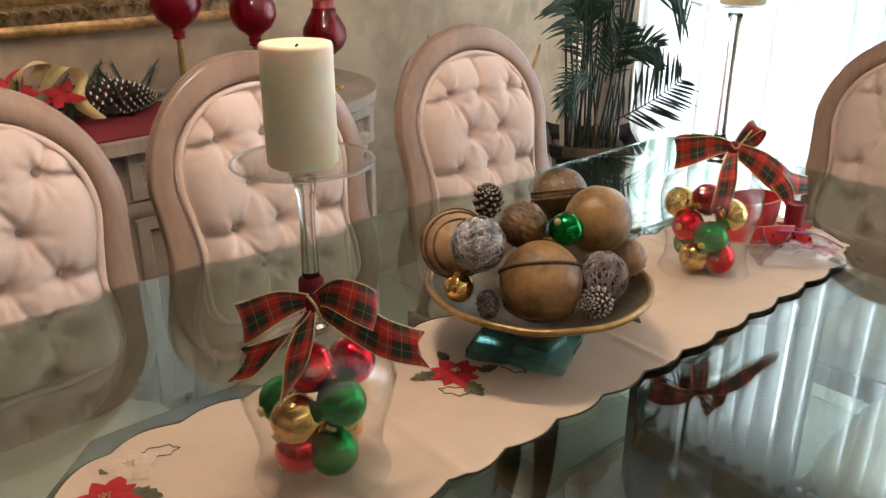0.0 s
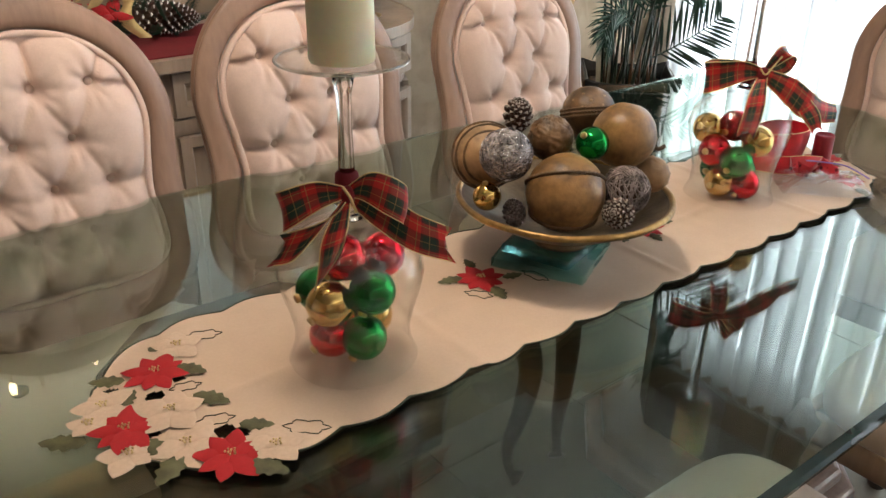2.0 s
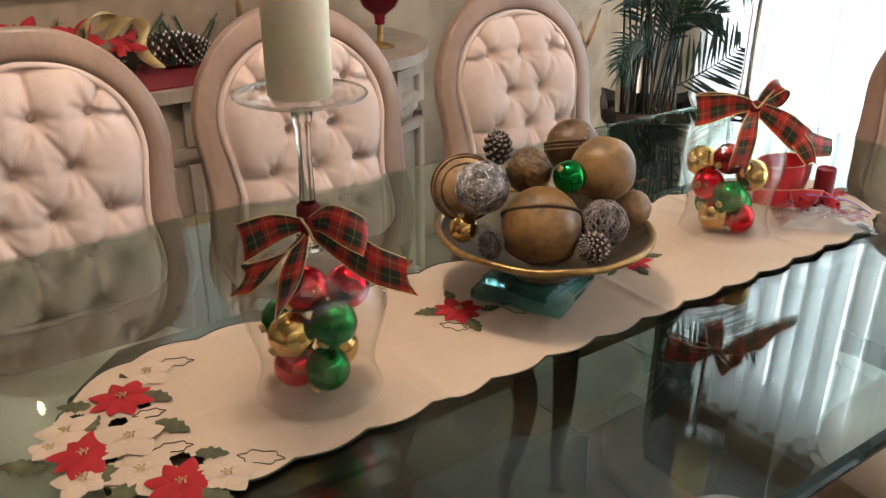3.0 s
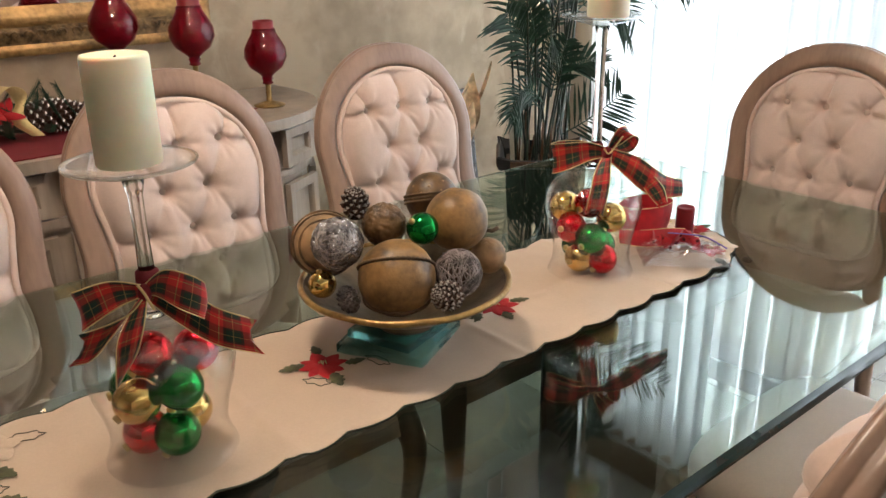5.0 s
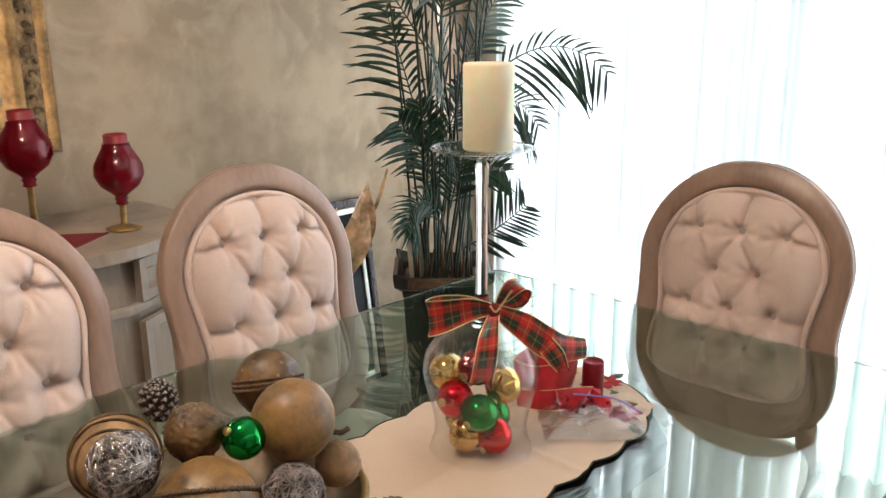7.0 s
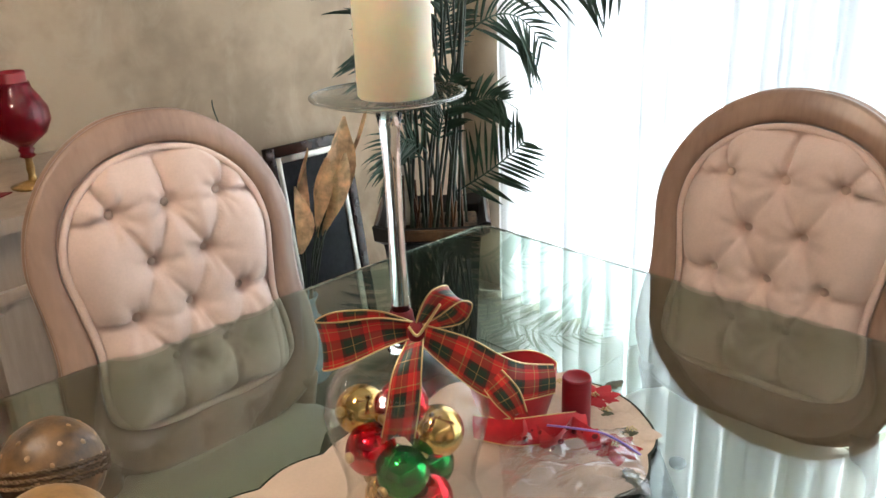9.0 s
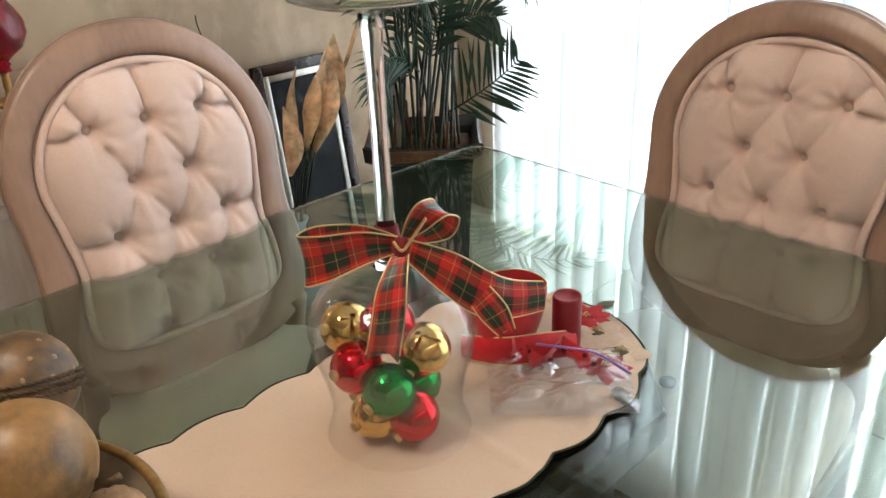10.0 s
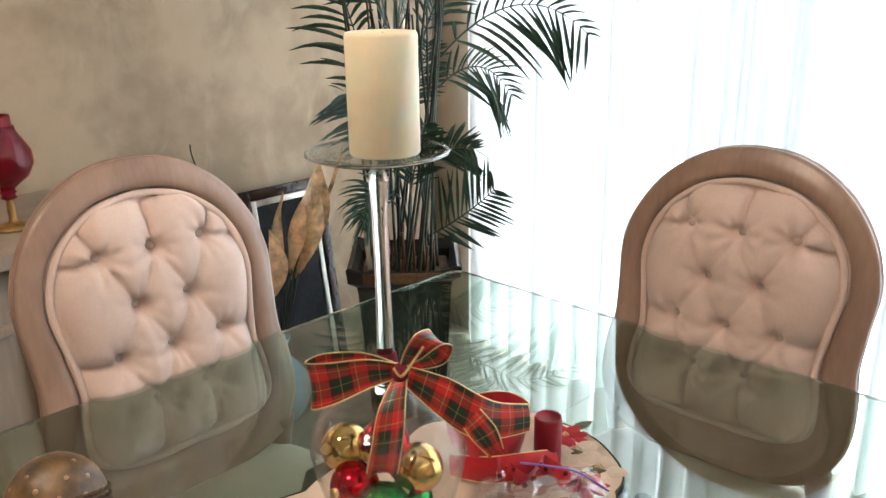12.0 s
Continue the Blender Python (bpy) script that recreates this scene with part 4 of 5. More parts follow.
ribbon("left_tail", [(-0.004, -0.008, -0.006), (-0.030, -0.020, -0.036), (-0.058, -0.022, -0.058), (-0.088, -0.014, -0.070)], [(0.014, 0, 0.014), (0.030, 0, 0.034), (0.030, 0, 0.050), (0.020, 0, 0.046)], bow, notch=0.02)
ribbon("hanging_tail", [(-0.004, -0.010, -0.008), (-0.018, -0.030, -0.044), (-0.028, -0.036, -0.080), (-0.044, -0.032, -0.118)], [(0.014, 0, 0.004), (0.030, 0.004, 0.008), (0.024, 0.008, 0.010), (0.004, 0.004, 0.006)], bow)
part("knot", ball(0.010, (0, -0.006, 0), 16, 10, scale=(0.9, 0.9, 1.3)), M_REDCLOTH, bow)
part("gold_cord", tube(spline([(-0.006, -0.012, 0.014), (0.002, -0.017, 0.004), (0.006, -0.016, -0.008), (0.010, -0.012, -0.022)], 6), 0.002, 6), M_GOLDTHREAD, bow)

bow = thing("tartan_bow", "red tartan ribbon bow with long trailing tail on a glass stem", "bow", Matrix.Translation((-0.446, 1.400, 1.004)) @ Matrix.Rotation(math.atan2(0.766, 0.642), 4, "Z"), group="tartan bows")
part("wrap", lathe([(0.011, -0.024), (0.014, -0.014), (0.0145, 0.0), (0.013, 0.010), (0.011, 0.014)], 20, at=(-0.0155, 0.026, 0.000)), M_REDCLOTH, bow, "dark red ribbon wound round the stem")
ribbon("left_loop", [(0, 0, 0), (-0.035, -0.014, 0.006), (-0.078, -0.018, -0.002), (-0.104, -0.004, -0.010), (-0.085, 0.014, -0.004), (-0.04, 0.012, 0.004), (0, 0.004, 0)], [(0.002, 0, 0.016), (-0.004, 0, 0.034), (-0.006, 0, 0.050), (-0.004, 0.008, 0.054), (0, 0, 0.048), (0, 0, 0.03), (0, 0, 0.012)], bow)
ribbon("right_loop", [(0, 0, 0), (0.013, -0.010, 0.022), (0.032, -0.012, 0.042), (0.048, 0.006, 0.034), (0.042, 0.016, 0.010), (0.018, 0.010, 0.002), (0, 0.004, 0)], [(0.006, 0, 0.010), (0.018, 0.008, -0.012), (0.030, 0.010, -0.018), (0.026, 0.006, -0.026), (0.018, 0, -0.024), (0.008, 0, -0.012), (0, 0, 0.010)], bow)
ribbon("long_tail", [(0.004, -0.006, -0.002), (0.045, -0.020, -0.024), (0.080, -0.022, -0.050), (0.112, -0.010, -0.066), (0.150, 0.006, -0.074)], [(0.004, 0, 0.022), (0.016, 0.004, 0.040), (0.016, 0.006, 0.046), (0.004, 0.010, 0.040), (0, 0.010, 0.030)], bow)
ribbon("short_tail", [(0.078, -0.024, -0.052), (0.092, -0.032, -0.070), (0.104, -0.034, -0.092)], [(0.020, 0.002, 0.020), (0.026, 0.002, 0.014), (0.018, 0.002, 0.006)], bow, notch=0.016)
ribbon("hanging_tail", [(-0.002, -0.008, -0.006), (-0.012, -0.030, -0.030), (-0.018, -0.044, -0.062), (-0.026, -0.050, -0.100)], [(0.018, 0, 0.006), (0.030, 0, 0.006), (0.034, 0, 0.004), (0.034, 0.004, -0.006)], bow, notch=0.018)
part("knot", ball(0.010, (0, -0.006, 0), 16, 10, scale=(1.0, 0.9, 1.3)), M_REDCLOTH, bow)
part("gold_cord", tube(spline([(-0.008, -0.012, 0.010), (0.0, -0.018, 0.002), (0.010, -0.015, 0.012), (0.026, -0.012, 0.034)], 6), 0.0016, 6), M_GOLDTHREAD, bow)

# ---- bowl on stacked glass squares ----
BX, BY = -0.478, 0.938
stand = thing("glass_stand", "stacked teal glass squares carrying a bowl", "stand", pose(BX - 0.009, BY - 0.010, RZ + 0.0045, 0, 0, 27))


def chipped_plate(half, z0, z1, seed):
    rnd = random.Random(seed)
    pts = []
    for (ax, ay), (bx, by) in zip(((-1, -1), (1, -1), (1, 1), (-1, 1)), ((1, -1), (1, 1), (-1, 1), (-1, -1))):
        for i in range(9):
            t = i / 9
            q = 1 + rnd.uniform(-0.018, 0.018)
            pts.append((half * q * (ax + (bx - ax) * t), half * q * (ay + (by - ay) * t)))
    return prism(pts, z0, z1, 0.0015)


part("lower_plate", chipped_plate(0.078, 0.0, 0.016, 1), M_TEAL, stand, smooth=False)
part("upper_plate", chipped_plate(0.060, 0.0165, 0.031, 2), M_TEAL, stand, smooth=False).rotation_euler = (0, 0, radians(-9))
bowl = thing("fruit_bowl", "wide shallow bronze bowl with a gilt rim", "bowl", Matrix.Translation((BX, BY, RZ + 0.0355)))
part("body", lathe([(0, 0.0), (0.046, 0.0), (0.048, 0.006), (0.042, 0.012), (0.06, 0.020), (0.105, 0.040), (0.145, 0.062), (0.168, 0.079), (0.1695, 0.082), (0.166, 0.082), (0.142, 0.067), (0.10, 0.045), (0.05, 0.026), (0, 0.022)], 72), M_BOWL, bowl)
bm = bmesh.new()
tube([V((0.1705 * math.cos(a), 0.1705 * math.sin(a), 0.082 + 0.0008 * math.sin(9 * a))) for a in (2 * math.pi * i / 72 for i in range(72))], 0.0052, 10, bm, closed=True)
part("rim", bm, M_RIM, bowl, "worn gilt rim")


def displaced(r, amp, freq, seed, u=40, v=26):
    bm = ball(r, u=u, v=v)
    for p in bm.verts:
        d = p.co.normalized()
        p.co += d * amp * noise.noise(d * freq + V((seed, 0, 0)))
    return bm


def great_circle(r, normal, wobble=0.0, n=56, lift=0.0):
    q = V(normal).normalized()
    a = q.orthogonal().normalized()
    b = q.cross(a)
    return [((a * math.cos(t) + b * math.sin(t)) * r + q * (lift + wobble * math.sin(3 * t))) for t in (2 * math.pi * i / n for i in range(n))]


def orb(at, label, category="decorative ball"):
    return thing("decorative_ball", label, category, Matrix.Translation(at), group="balls in the bowl")


def twisted_band(bm, path, r):
    """Two strands wound round a closed path."""
    n = len(path)
    for k in (0, 1):
        pts = []
        for i, p in enumerate(path):
            d = (path[(i + 1) % n] - path[i - 1]).normalized()
            o = p.normalized()
            s = d.cross(o)
            t = i * 2.2 + k * math.pi
            pts.append(p + (o * math.cos(t) + s * math.sin(t)) * r * 0.6)
        tube(pts, r * 0.7, 5, bm, closed=True)


b = orb((-0.421, 0.879, 0.903), "large smooth brown gourd ball bound with twisted rope")
part("ball", displaced(0.060, 0.0012, 2.2, 3), M_GOURD, b)
bm = bmesh.new()
twisted_band(bm, great_circle(0.0578, (-0.46, 0.34, 0.82), n=150, lift=0.018), 0.0031)
twisted_band(bm, great_circle(0.0500, (0.05, 0.0, 1), n=150, lift=-0.035), 0.0029)
part("rope", bm, M_ROPE, b)
b = orb((-0.566, 0.843, 0.928), "large tan ball carved with dark rings")
part("ball", displaced(0.0525, 0.002, 3, 5), M_TAN, b)
for lift, r in ((0.0, 0.0532), (0.018, 0.0500), (-0.018, 0.0500), (0.034, 0.0405)):
    part("carved_ring", tube(great_circle(r, (0.80, -0.45, 0.25), 0.002, lift=lift), 0.0022, 6, closed=True), M_CARVED, b)


def strand_ball(at, r, label, wire, core, count, seed, thick):
    rnd = random.Random(seed)
    b = orb(at, label)
    part("core", displaced(r * 0.88, 0.001, 6, seed, 28, 18), core, b)
    bm = bmesh.new()
    for i in range(count):
        nrm = V((rnd.gauss(0, 1), rnd.gauss(0, 1), rnd.gauss(0, 1)))
        lift = rnd.uniform(-0.72, 0.72) * r
        q = math.sqrt(r * r - lift * lift)
        tube(great_circle(q, nrm, rnd.uniform(0.0005, 0.003), 30, lift), thick * rnd.uniform(0.7, 1.3), 4, bm, closed=True)
    tagged(part("strand_net", bm, wire, b), kind="stuff")


strand_ball((-0.494, 0.822, 0.954), 0.0395, "silver glitter wire ball", M_SILVER, M_GREYCONE, 85, 3, 0.0009)
strand_ball((-0.382, 0.970, 0.898), 0.0372, "dark vine ball dusted with silver glitter", M_GREYCONE, M_VINE, 48, 8, 0.0011)
b = orb((-0.487, 0.907, 0.966), "carved brown nut-shaped ball")
part("ball", displaced(0.0345, 0.0042, 9, 1.5, 64, 44), M_CARVED, b)
b = orb((-0.538, 1.046, 0.968), "dark brown ball with pale dots and woven band")
part("ball", displaced(0.0455, 0.001, 3, 9), M_CARVED, b)
bm = bmesh.new()
for i in range(26):
    a, h = 2.4 * i, 0.15 + 0.8 * (i / 26)
    d = V((math.sqrt(1 - h * h) * math.cos(a), math.sqrt(1 - h * h) * math.sin(a), h))
    ball(0.0042, d * 0.0422, 8, 6, bm)
part("dots", bm, M_TAN, b, "pale painted dots")
for lift in (-0.006, 0.0, 0.006):
    bm = bmesh.new()
    twisted_band(bm, great_circle(0.046, (-0.35, 0.2, 1), n=80, lift=lift), 0.0022)
    part("woven_cord", bm, M_ROPE, b)
b = orb((-0.428, 1.008, 0.966), "large plain brown gourd ball")
part("ball", displaced(0.0510, 0.0014, 2, 12), M_GOURD, b)
part("stalk", tube([V((0.030, 0.034, -0.018)), V((0.038, 0.043, -0.020)), V((0.044, 0.050, -0.014))], 0.0035, 8), M_ROPE, b)
b = orb((-0.397, 1.049, 0.902), "small tan textured ball")
part("ball", displaced(0.0290, 0.0024, 8, 4, 40, 28), M_TAN, b)
bauble((-0.43, 0.939, 0.967), 0.0255, M_GREEN, "shiny green glass christmas ball among the bowl's balls", tilt=0.9)
bauble((-0.508, 0.799, 0.888), 0.0223, M_GOLD, "small shiny gold christmas ball in the bowl", tilt=0.2)


def pine_cone(at, turn, length, radius, body, tip, label, rows=9, per=9, name="pine_cone"):
    """Spiral of thick scales with pale tips; local z is the axis."""
    c = thing(name, label, "pine cone", Matrix.Translation(at) @ Euler(turn).to_matrix().to_4x4(), group="pine cones")
    part("core", lathe([(0, -length / 2), (radius * 0.5, -length * 0.42), (radius * 0.62, -length * 0.1), (radius * 0.4, length * 0.3), (0, length * 0.48)], 16), body, c)
    scales, tips = bmesh.new(), bmesh.new()
    total = rows * per
    for i in range(total):
        t = (i + 0.5) / total
        a = i * 2.39996
        z = -length / 2 + length * t
        r = radius * math.sin(math.pi * (0.12 + 0.86 * t ** 0.85)) ** 0.65
        w = 1.5 * radius / per * 1.7 * (1 - 0.45 * t)
        rot = Matrix.Rotation(a, 4, "Z") @ Matrix.Translation((0, 0, z)) @ Matrix.Rotation(-radians(25 + 35 * t), 4, "Y")
        ln, th = r, w * 0.32
        lo = [rot @ V(p) for p in ((ln * 0.35, -w * 0.3, -th), (ln * 0.35, w * 0.3, -th), (ln * 0.9, w * 0.62, -th), (ln * 1.03, 0, -th * 0.6), (ln * 0.9, -w * 0.62, -th))]
        hi = [rot @ V(p) for p in ((ln * 0.35, -w * 0.3, th), (ln * 0.35, w * 0.3, th), (ln * 0.9, w * 0.55, th), (ln * 1.0, 0, th * 1.4), (ln * 0.9, -w * 0.55, th))]
        L, H = [scales.verts.new(p) for p in lo], [scales.verts.new(p) for p in hi]
        scales.faces.new(L[::-1])
        scales.faces.new(H)
        for k in range(5):
            scales.faces.new((L[k], L[(k + 1) % 5], H[(k + 1) % 5], H[k]))
        q = [tips.verts.new(rot @ V(p)) for p in ((ln * 0.93, -w * 0.52, th * 1.25), (ln * 1.04, 0, th * 1.7), (ln * 0.93, w * 0.52, th * 1.25), (ln * 1.06, 0, -th * 0.5))]
        tips.faces.new((q[0], q[1], q[3]))
        tips.faces.new((q[1], q[2], q[3]))
        tips.faces.new((q[0], q[2], q[1]))
        tips.faces.new((q[0], q[3], q[2]))
    tagged(part("scale_spiral", scales, body, c, smooth=False), kind="stuff")
    tagged(part("tip_frosting", tips, tip, c, "frosted scale tips", smooth=False), kind="stuff")


pine_cone((-0.557, 0.901, 0.984), (0.4, 0.3, 0.2), 0.052, 0.029, M_CONE, M_DUSTY, "small brown pine cone with frosted tips", 8, 8)
pine_cone((-0.352, 0.924, 0.882), (1.1, -0.5, 0.6), 0.056, 0.029, M_CONE, M_DUSTY, "brown pine cone with frosted tips in the bowl", 9, 8)
pine_cone((-0.468, 0.820, 0.868), (0.5, 0.2, 0.2), 0.050, 0.022, M_GREYCONE, M_GREYCONE, "small grey cone in the bowl", 10, 9)

# ---- unpacked things at the runner's far end ----
roll = thing("ribbon_roll", "red satin ribbon loop with gold wired edges", "ribbon", Matrix.Translation((-0.512, 1.612, 0.758)) @ Matrix.Rotation(math.atan2(0.766, 0.642), 4, "Z"))
ribbon("loop", [(-0.045, 0.0, 0.050), (-0.020, -0.040, 0.048), (0.030, -0.038, 0.050), (0.062, 0.0, 0.056), (0.035, 0.035, 0.060), (-0.015, 0.035, 0.056), (-0.045, 0.0, 0.050)], [(-0.016, 0, 0.062), (-0.01, 0, 0.070), (0.004, 0, 0.074), (0.012, 0, 0.066), (0.006, 0, 0.066), (-0.006, 0, 0.064), (-0.016, 0, 0.062)], roll, M_REDBOW)
ribbon("tail", [(-0.05, -0.03, 0.018), (0.0, -0.055, 0.022), (0.05, -0.058, 0.026), (0.10, -0.045, 0.022)], [(0, 0.01, 0.03), (0, 0.012, 0.034), (0, 0.014, 0.034), (0, 0.02, 0.026)], roll, M_REDBOW)
votive = thing("red_candle", "small dark red votive candle", "candle", Matrix.Translation((-0.437, 1.668, 0.756)))
part("wax", lathe([(0, 0), (0.0185, 0), (0.0195, 0.002), (0.0195, 0.080), (0.018, 0.083), (0.016, 0.079), (0, 0.078)], 28), M_REDWAX, votive)
bag = thing("plastic_bag", "crumpled clear plastic zip bag with a purple seal", "bag", Matrix.Translation((-0.392, 1.600, 0.7575)) @ Matrix.Rotation(radians(46), 4, "Z") @ Matrix.Diagonal((0.92, 0.92, 1, 1)))


def crumple(w, d, h, seed, n=34):
    bm, g = bmesh.new(), []
    for i in range(n + 1):
        row = []
        for j in range(n + 1):
            x, y = w * (i / n - 0.5), d * (j / n - 0.5)
            e = min(i, j, n - i, n - j) / n
            z = h * min(1, e * 5) * (0.35 + 0.9 * abs(noise.noise((x * 12 + seed, y * 26, 0.5)))) + 0.007 * abs(noise.noise((x * 30, y * 60 + seed, 2)))
            row.append(bm.verts.new((x + 0.004 * noise.noise((x * 40, y * 40, 8)), y, z)))
        g.append(row)
    for a, b in zip(g, g[1:]):
        for j in range(n):
            bm.faces.new((a[j], a[j + 1], b[j + 1], b[j]))
    bmesh.ops.solidify(bm, geom=bm.faces[:], thickness=0.0006)
    return bm


part("film", crumple(0.195, 0.15, 0.036, 3.1, 44), M_PLASTIC, bag, smooth=False)
part("zip_seal", tube(spline([(-0.030, 0.030, 0.040), (0.010, 0.016, 0.042), (0.050, 0.002, 0.040), (0.092, -0.022, 0.024)], 8), 0.0016, 6), M_PURPLE, bag, "purple zip seal")
dots = thing("dotted_ribbon", "crumpled red ribbon with dark polka dots", "ribbon", Matrix.Translation((-0.425, 1.612, 0.764)) @ Matrix.Rotation(math.atan2(0.766, 0.642), 4, "Z"))
strip = [V((-0.046 + 0.0112 * i, 0.011 * math.sin(1.3 * i), 0.016 + 0.006 * math.cos(1.1 * i))) for i in range(10)]
ribbon("strip", strip, [(0.006 * math.cos(2.3 * i), 0.016 * math.cos(0.7 * i), 0.026 + 0.005 * math.sin(1.2 * i)) for i in range(10)], dots, M_REDBOW, edge=False)
for i, p in enumerate(strip):
    part("dot", ball(0.0042, p + V((0.004, -0.004, 0.007 * (i % 3 - 1))), 8, 6, scale=(1, 0.5, 1)), M_REDCLOTH, dots)

# ---- red goblet vases on the sideboard ----


def red_vase(x, y, neck, candle):
    v = thing("goblet_vase", "red glass vase on gilt stem" + (" holding a red candle" if candle else ""), "candle vase", Matrix.Translation((x, y, SBT + 0.001)), group="red goblet vases")
    n = neck - SBT
    part("foot", lathe([(0, 0), (0.048, 0), (0.050, 0.004), (0.030, 0.010), (0.010, 0.016), (0.008, 0.03), (0.0095, n * 0.5), (0.008, n - 0.018), (0.012, n - 0.004), (0, n - 0.002)], 28), M_RIM, v, "gilt glass stem and foot")
    outer = [(0.012, n - 0.012), (0.018, n - 0.008), (0.014, n), (0.019, n + 0.006), (0.015, n + 0.012), (0.026, n + 0.022), (0.052, n + 0.042), (0.066, n + 0.072), (0.064, n + 0.100), (0.050, n + 0.126), (0.038, n + 0.146), (0.036, n + 0.158)]
    inner = [(r - 0.003, z + 0.002) for r, z in outer[:4:-1]]
    part("bowl", lathe([(0, n - 0.012)] + outer + inner + [(0, n + 0.016)], 36), M_REDGLASS, v)
    if candle:
        part("candle", lathe([(0, n + 0.030), (0.026, n + 0.030), (0.0315, n + 0.05), (0.0315, n + 0.180), (0.029, n + 0.183), (0.026, n + 0.172), (0, n + 0.168)], 28), M_REDWAX, v, "red pillar candle")
    return v


red_vase(-1.85, 1.455, 0.965, True)
red_vase(-1.85, 1.222, 1.048, True)
red_vase(-1.85, 1.0, 1.088, False)

# evergreen arrangement with a large snowy cone
gar = thing("evergreen_arrangement", "christmas greenery with red poinsettias and gold ribbon on the sideboard", "christmas arrangement", Matrix.Translation((-1.90, 0.62, SBT + 0.004)))
rnd = random.Random(11)
bm = bmesh.new()
for i in range(64):
    a, tilt, ln = rnd.uniform(0, 6.28), rnd.uniform(0.05, 1.0), rnd.uniform(0.08, 0.17)
    base = V((rnd.uniform(-0.06, 0.06), rnd.uniform(-0.20, 0.28), rnd.uniform(0.0, 0.03)))
    d = V((math.cos(a) * math.cos(tilt), math.sin(a) * math.cos(tilt), math.sin(tilt)))
    for k in range(26):
        p = base + d * ln * k / 26
        for s in (-1, 1, 0):
            q = p + d * 0.012 + d.cross(V((0.3, 0.2, 1))).normalized() * 0.017 * s + V((0, 0, 0.010 if s == 0 else 0.002))
            if q.z < 0.002:
                q.z = 0.002
            if p.z >= 0:
                vs = [bm.verts.new(p), bm.verts.new(p + V((0.0022, 0.0022, 0.0026))), bm.verts.new(q)]
                bm.faces.new(vs)
tagged(part("needles", bm, M_PALM, gar), kind="stuff")
for x, y, z, r in ((0.03, -0.05, 0.10, 0.070), (0.05, 0.06, 0.075, 0.060), (-0.02, -0.17, 0.11, 0.070)):
    f = part("poinsettia", ball(0.008, u=10, v=8), M_GOLDTHREAD, gar, "red cloth poinsettia")
    f.matrix_local = Matrix.Translation((x, y, z)) @ Matrix.Rotation(radians(35), 4, "Y")
    for i in range(8):
        q = r * (0.8 + 0.2 * (i % 2))
        share("petal", petal_mesh(M_PETAL), f, Matrix.Translation((0, 0, 0.006 * (i % 2))) @ Matrix.Rotation(0.785 * i + 0.2, 4, "Z") @ Matrix.Rotation(radians(-12 * (i % 2)), 4, "Y") @ Matrix.Diagonal((q, q, r * 2, 1)))
ribbon("gold_ribbon", [(0.05, 0.02, 0.10), (0.06, 0.07, 0.155), (0.06, 0.11, 0.12), (0.07, 0.09, 0.07), (0.09, 0.13, 0.02)], [(0.01, 0.03, 0.01), (0.01, 0.035, -0.01), (0.01, 0.03, 0.02), (0.01, 0.035, 0.01), (0.01, 0.03, 0.0)], gar, M_GOLDTHREAD, edge=False)
ribbon("gold_ribbon", [(0.04, 0.0, 0.12), (0.05, 0.03, 0.165), (0.06, -0.03, 0.15), (0.05, -0.05, 0.10)], [(0.01, 0.03, 0.01), (0.02, 0.03, -0.01), (0.01, 0.03, 0.02), (0.01, 0.03, 0.0)], gar, M_GOLDTHREAD, edge=False)
pine_cone((-1.885, 0.825, SBT + 0.058), (radians(-97), 0.15, radians(-12)), 0.185, 0.056, M_CONE, M_FROST, "large pine cone with snow-white scale tips", 14, 11)

# ---- corner: palm in a black pot, leaning picture, dried leaves ----
PX, PY = -1.70, 2.56
pot = thing("plant_pot", "tall black square planter with upturned corners and a bronze key band", "planter", pose(PX, PY, 0, 0, 0, 46) @ Matrix.Diagonal((0.84, 0.84, 1, 1)))


def square_sweep(levels):
    """Square rings (half side, z, corner lift)."""
    bm, loops, n = bmesh.new(), [], 12
    for half, z, lift in levels:
        ring = []
        for (ax, ay), (bx, by) in zip(((-1, -1), (1, -1), (1, 1), (-1, 1)), ((1, -1), (1, 1), (-1, 1), (-1, -1))):
            for i in range(n):
                t = i / n
                e = abs(2 * t - 1) ** 5
                ring.append(bm.verts.new((half * (1 + 0.03 * e * (lift > 0)) * (ax + (bx - ax) * t), half * (1 + 0.03 * e * (lift > 0)) * (ay + (by - ay) * t), z + lift * e)))
        loops.append(ring)
    k = 4 * n
    for a, b in zip(loops, loops[1:]):
        for i in range(k):
            bm.faces.new((a[i], a[(i + 1) % k], b[(i + 1) % k], b[i]))
    bm.faces.new(loops[0][::-1])
    bm.faces.new(loops[-1])
    return bm


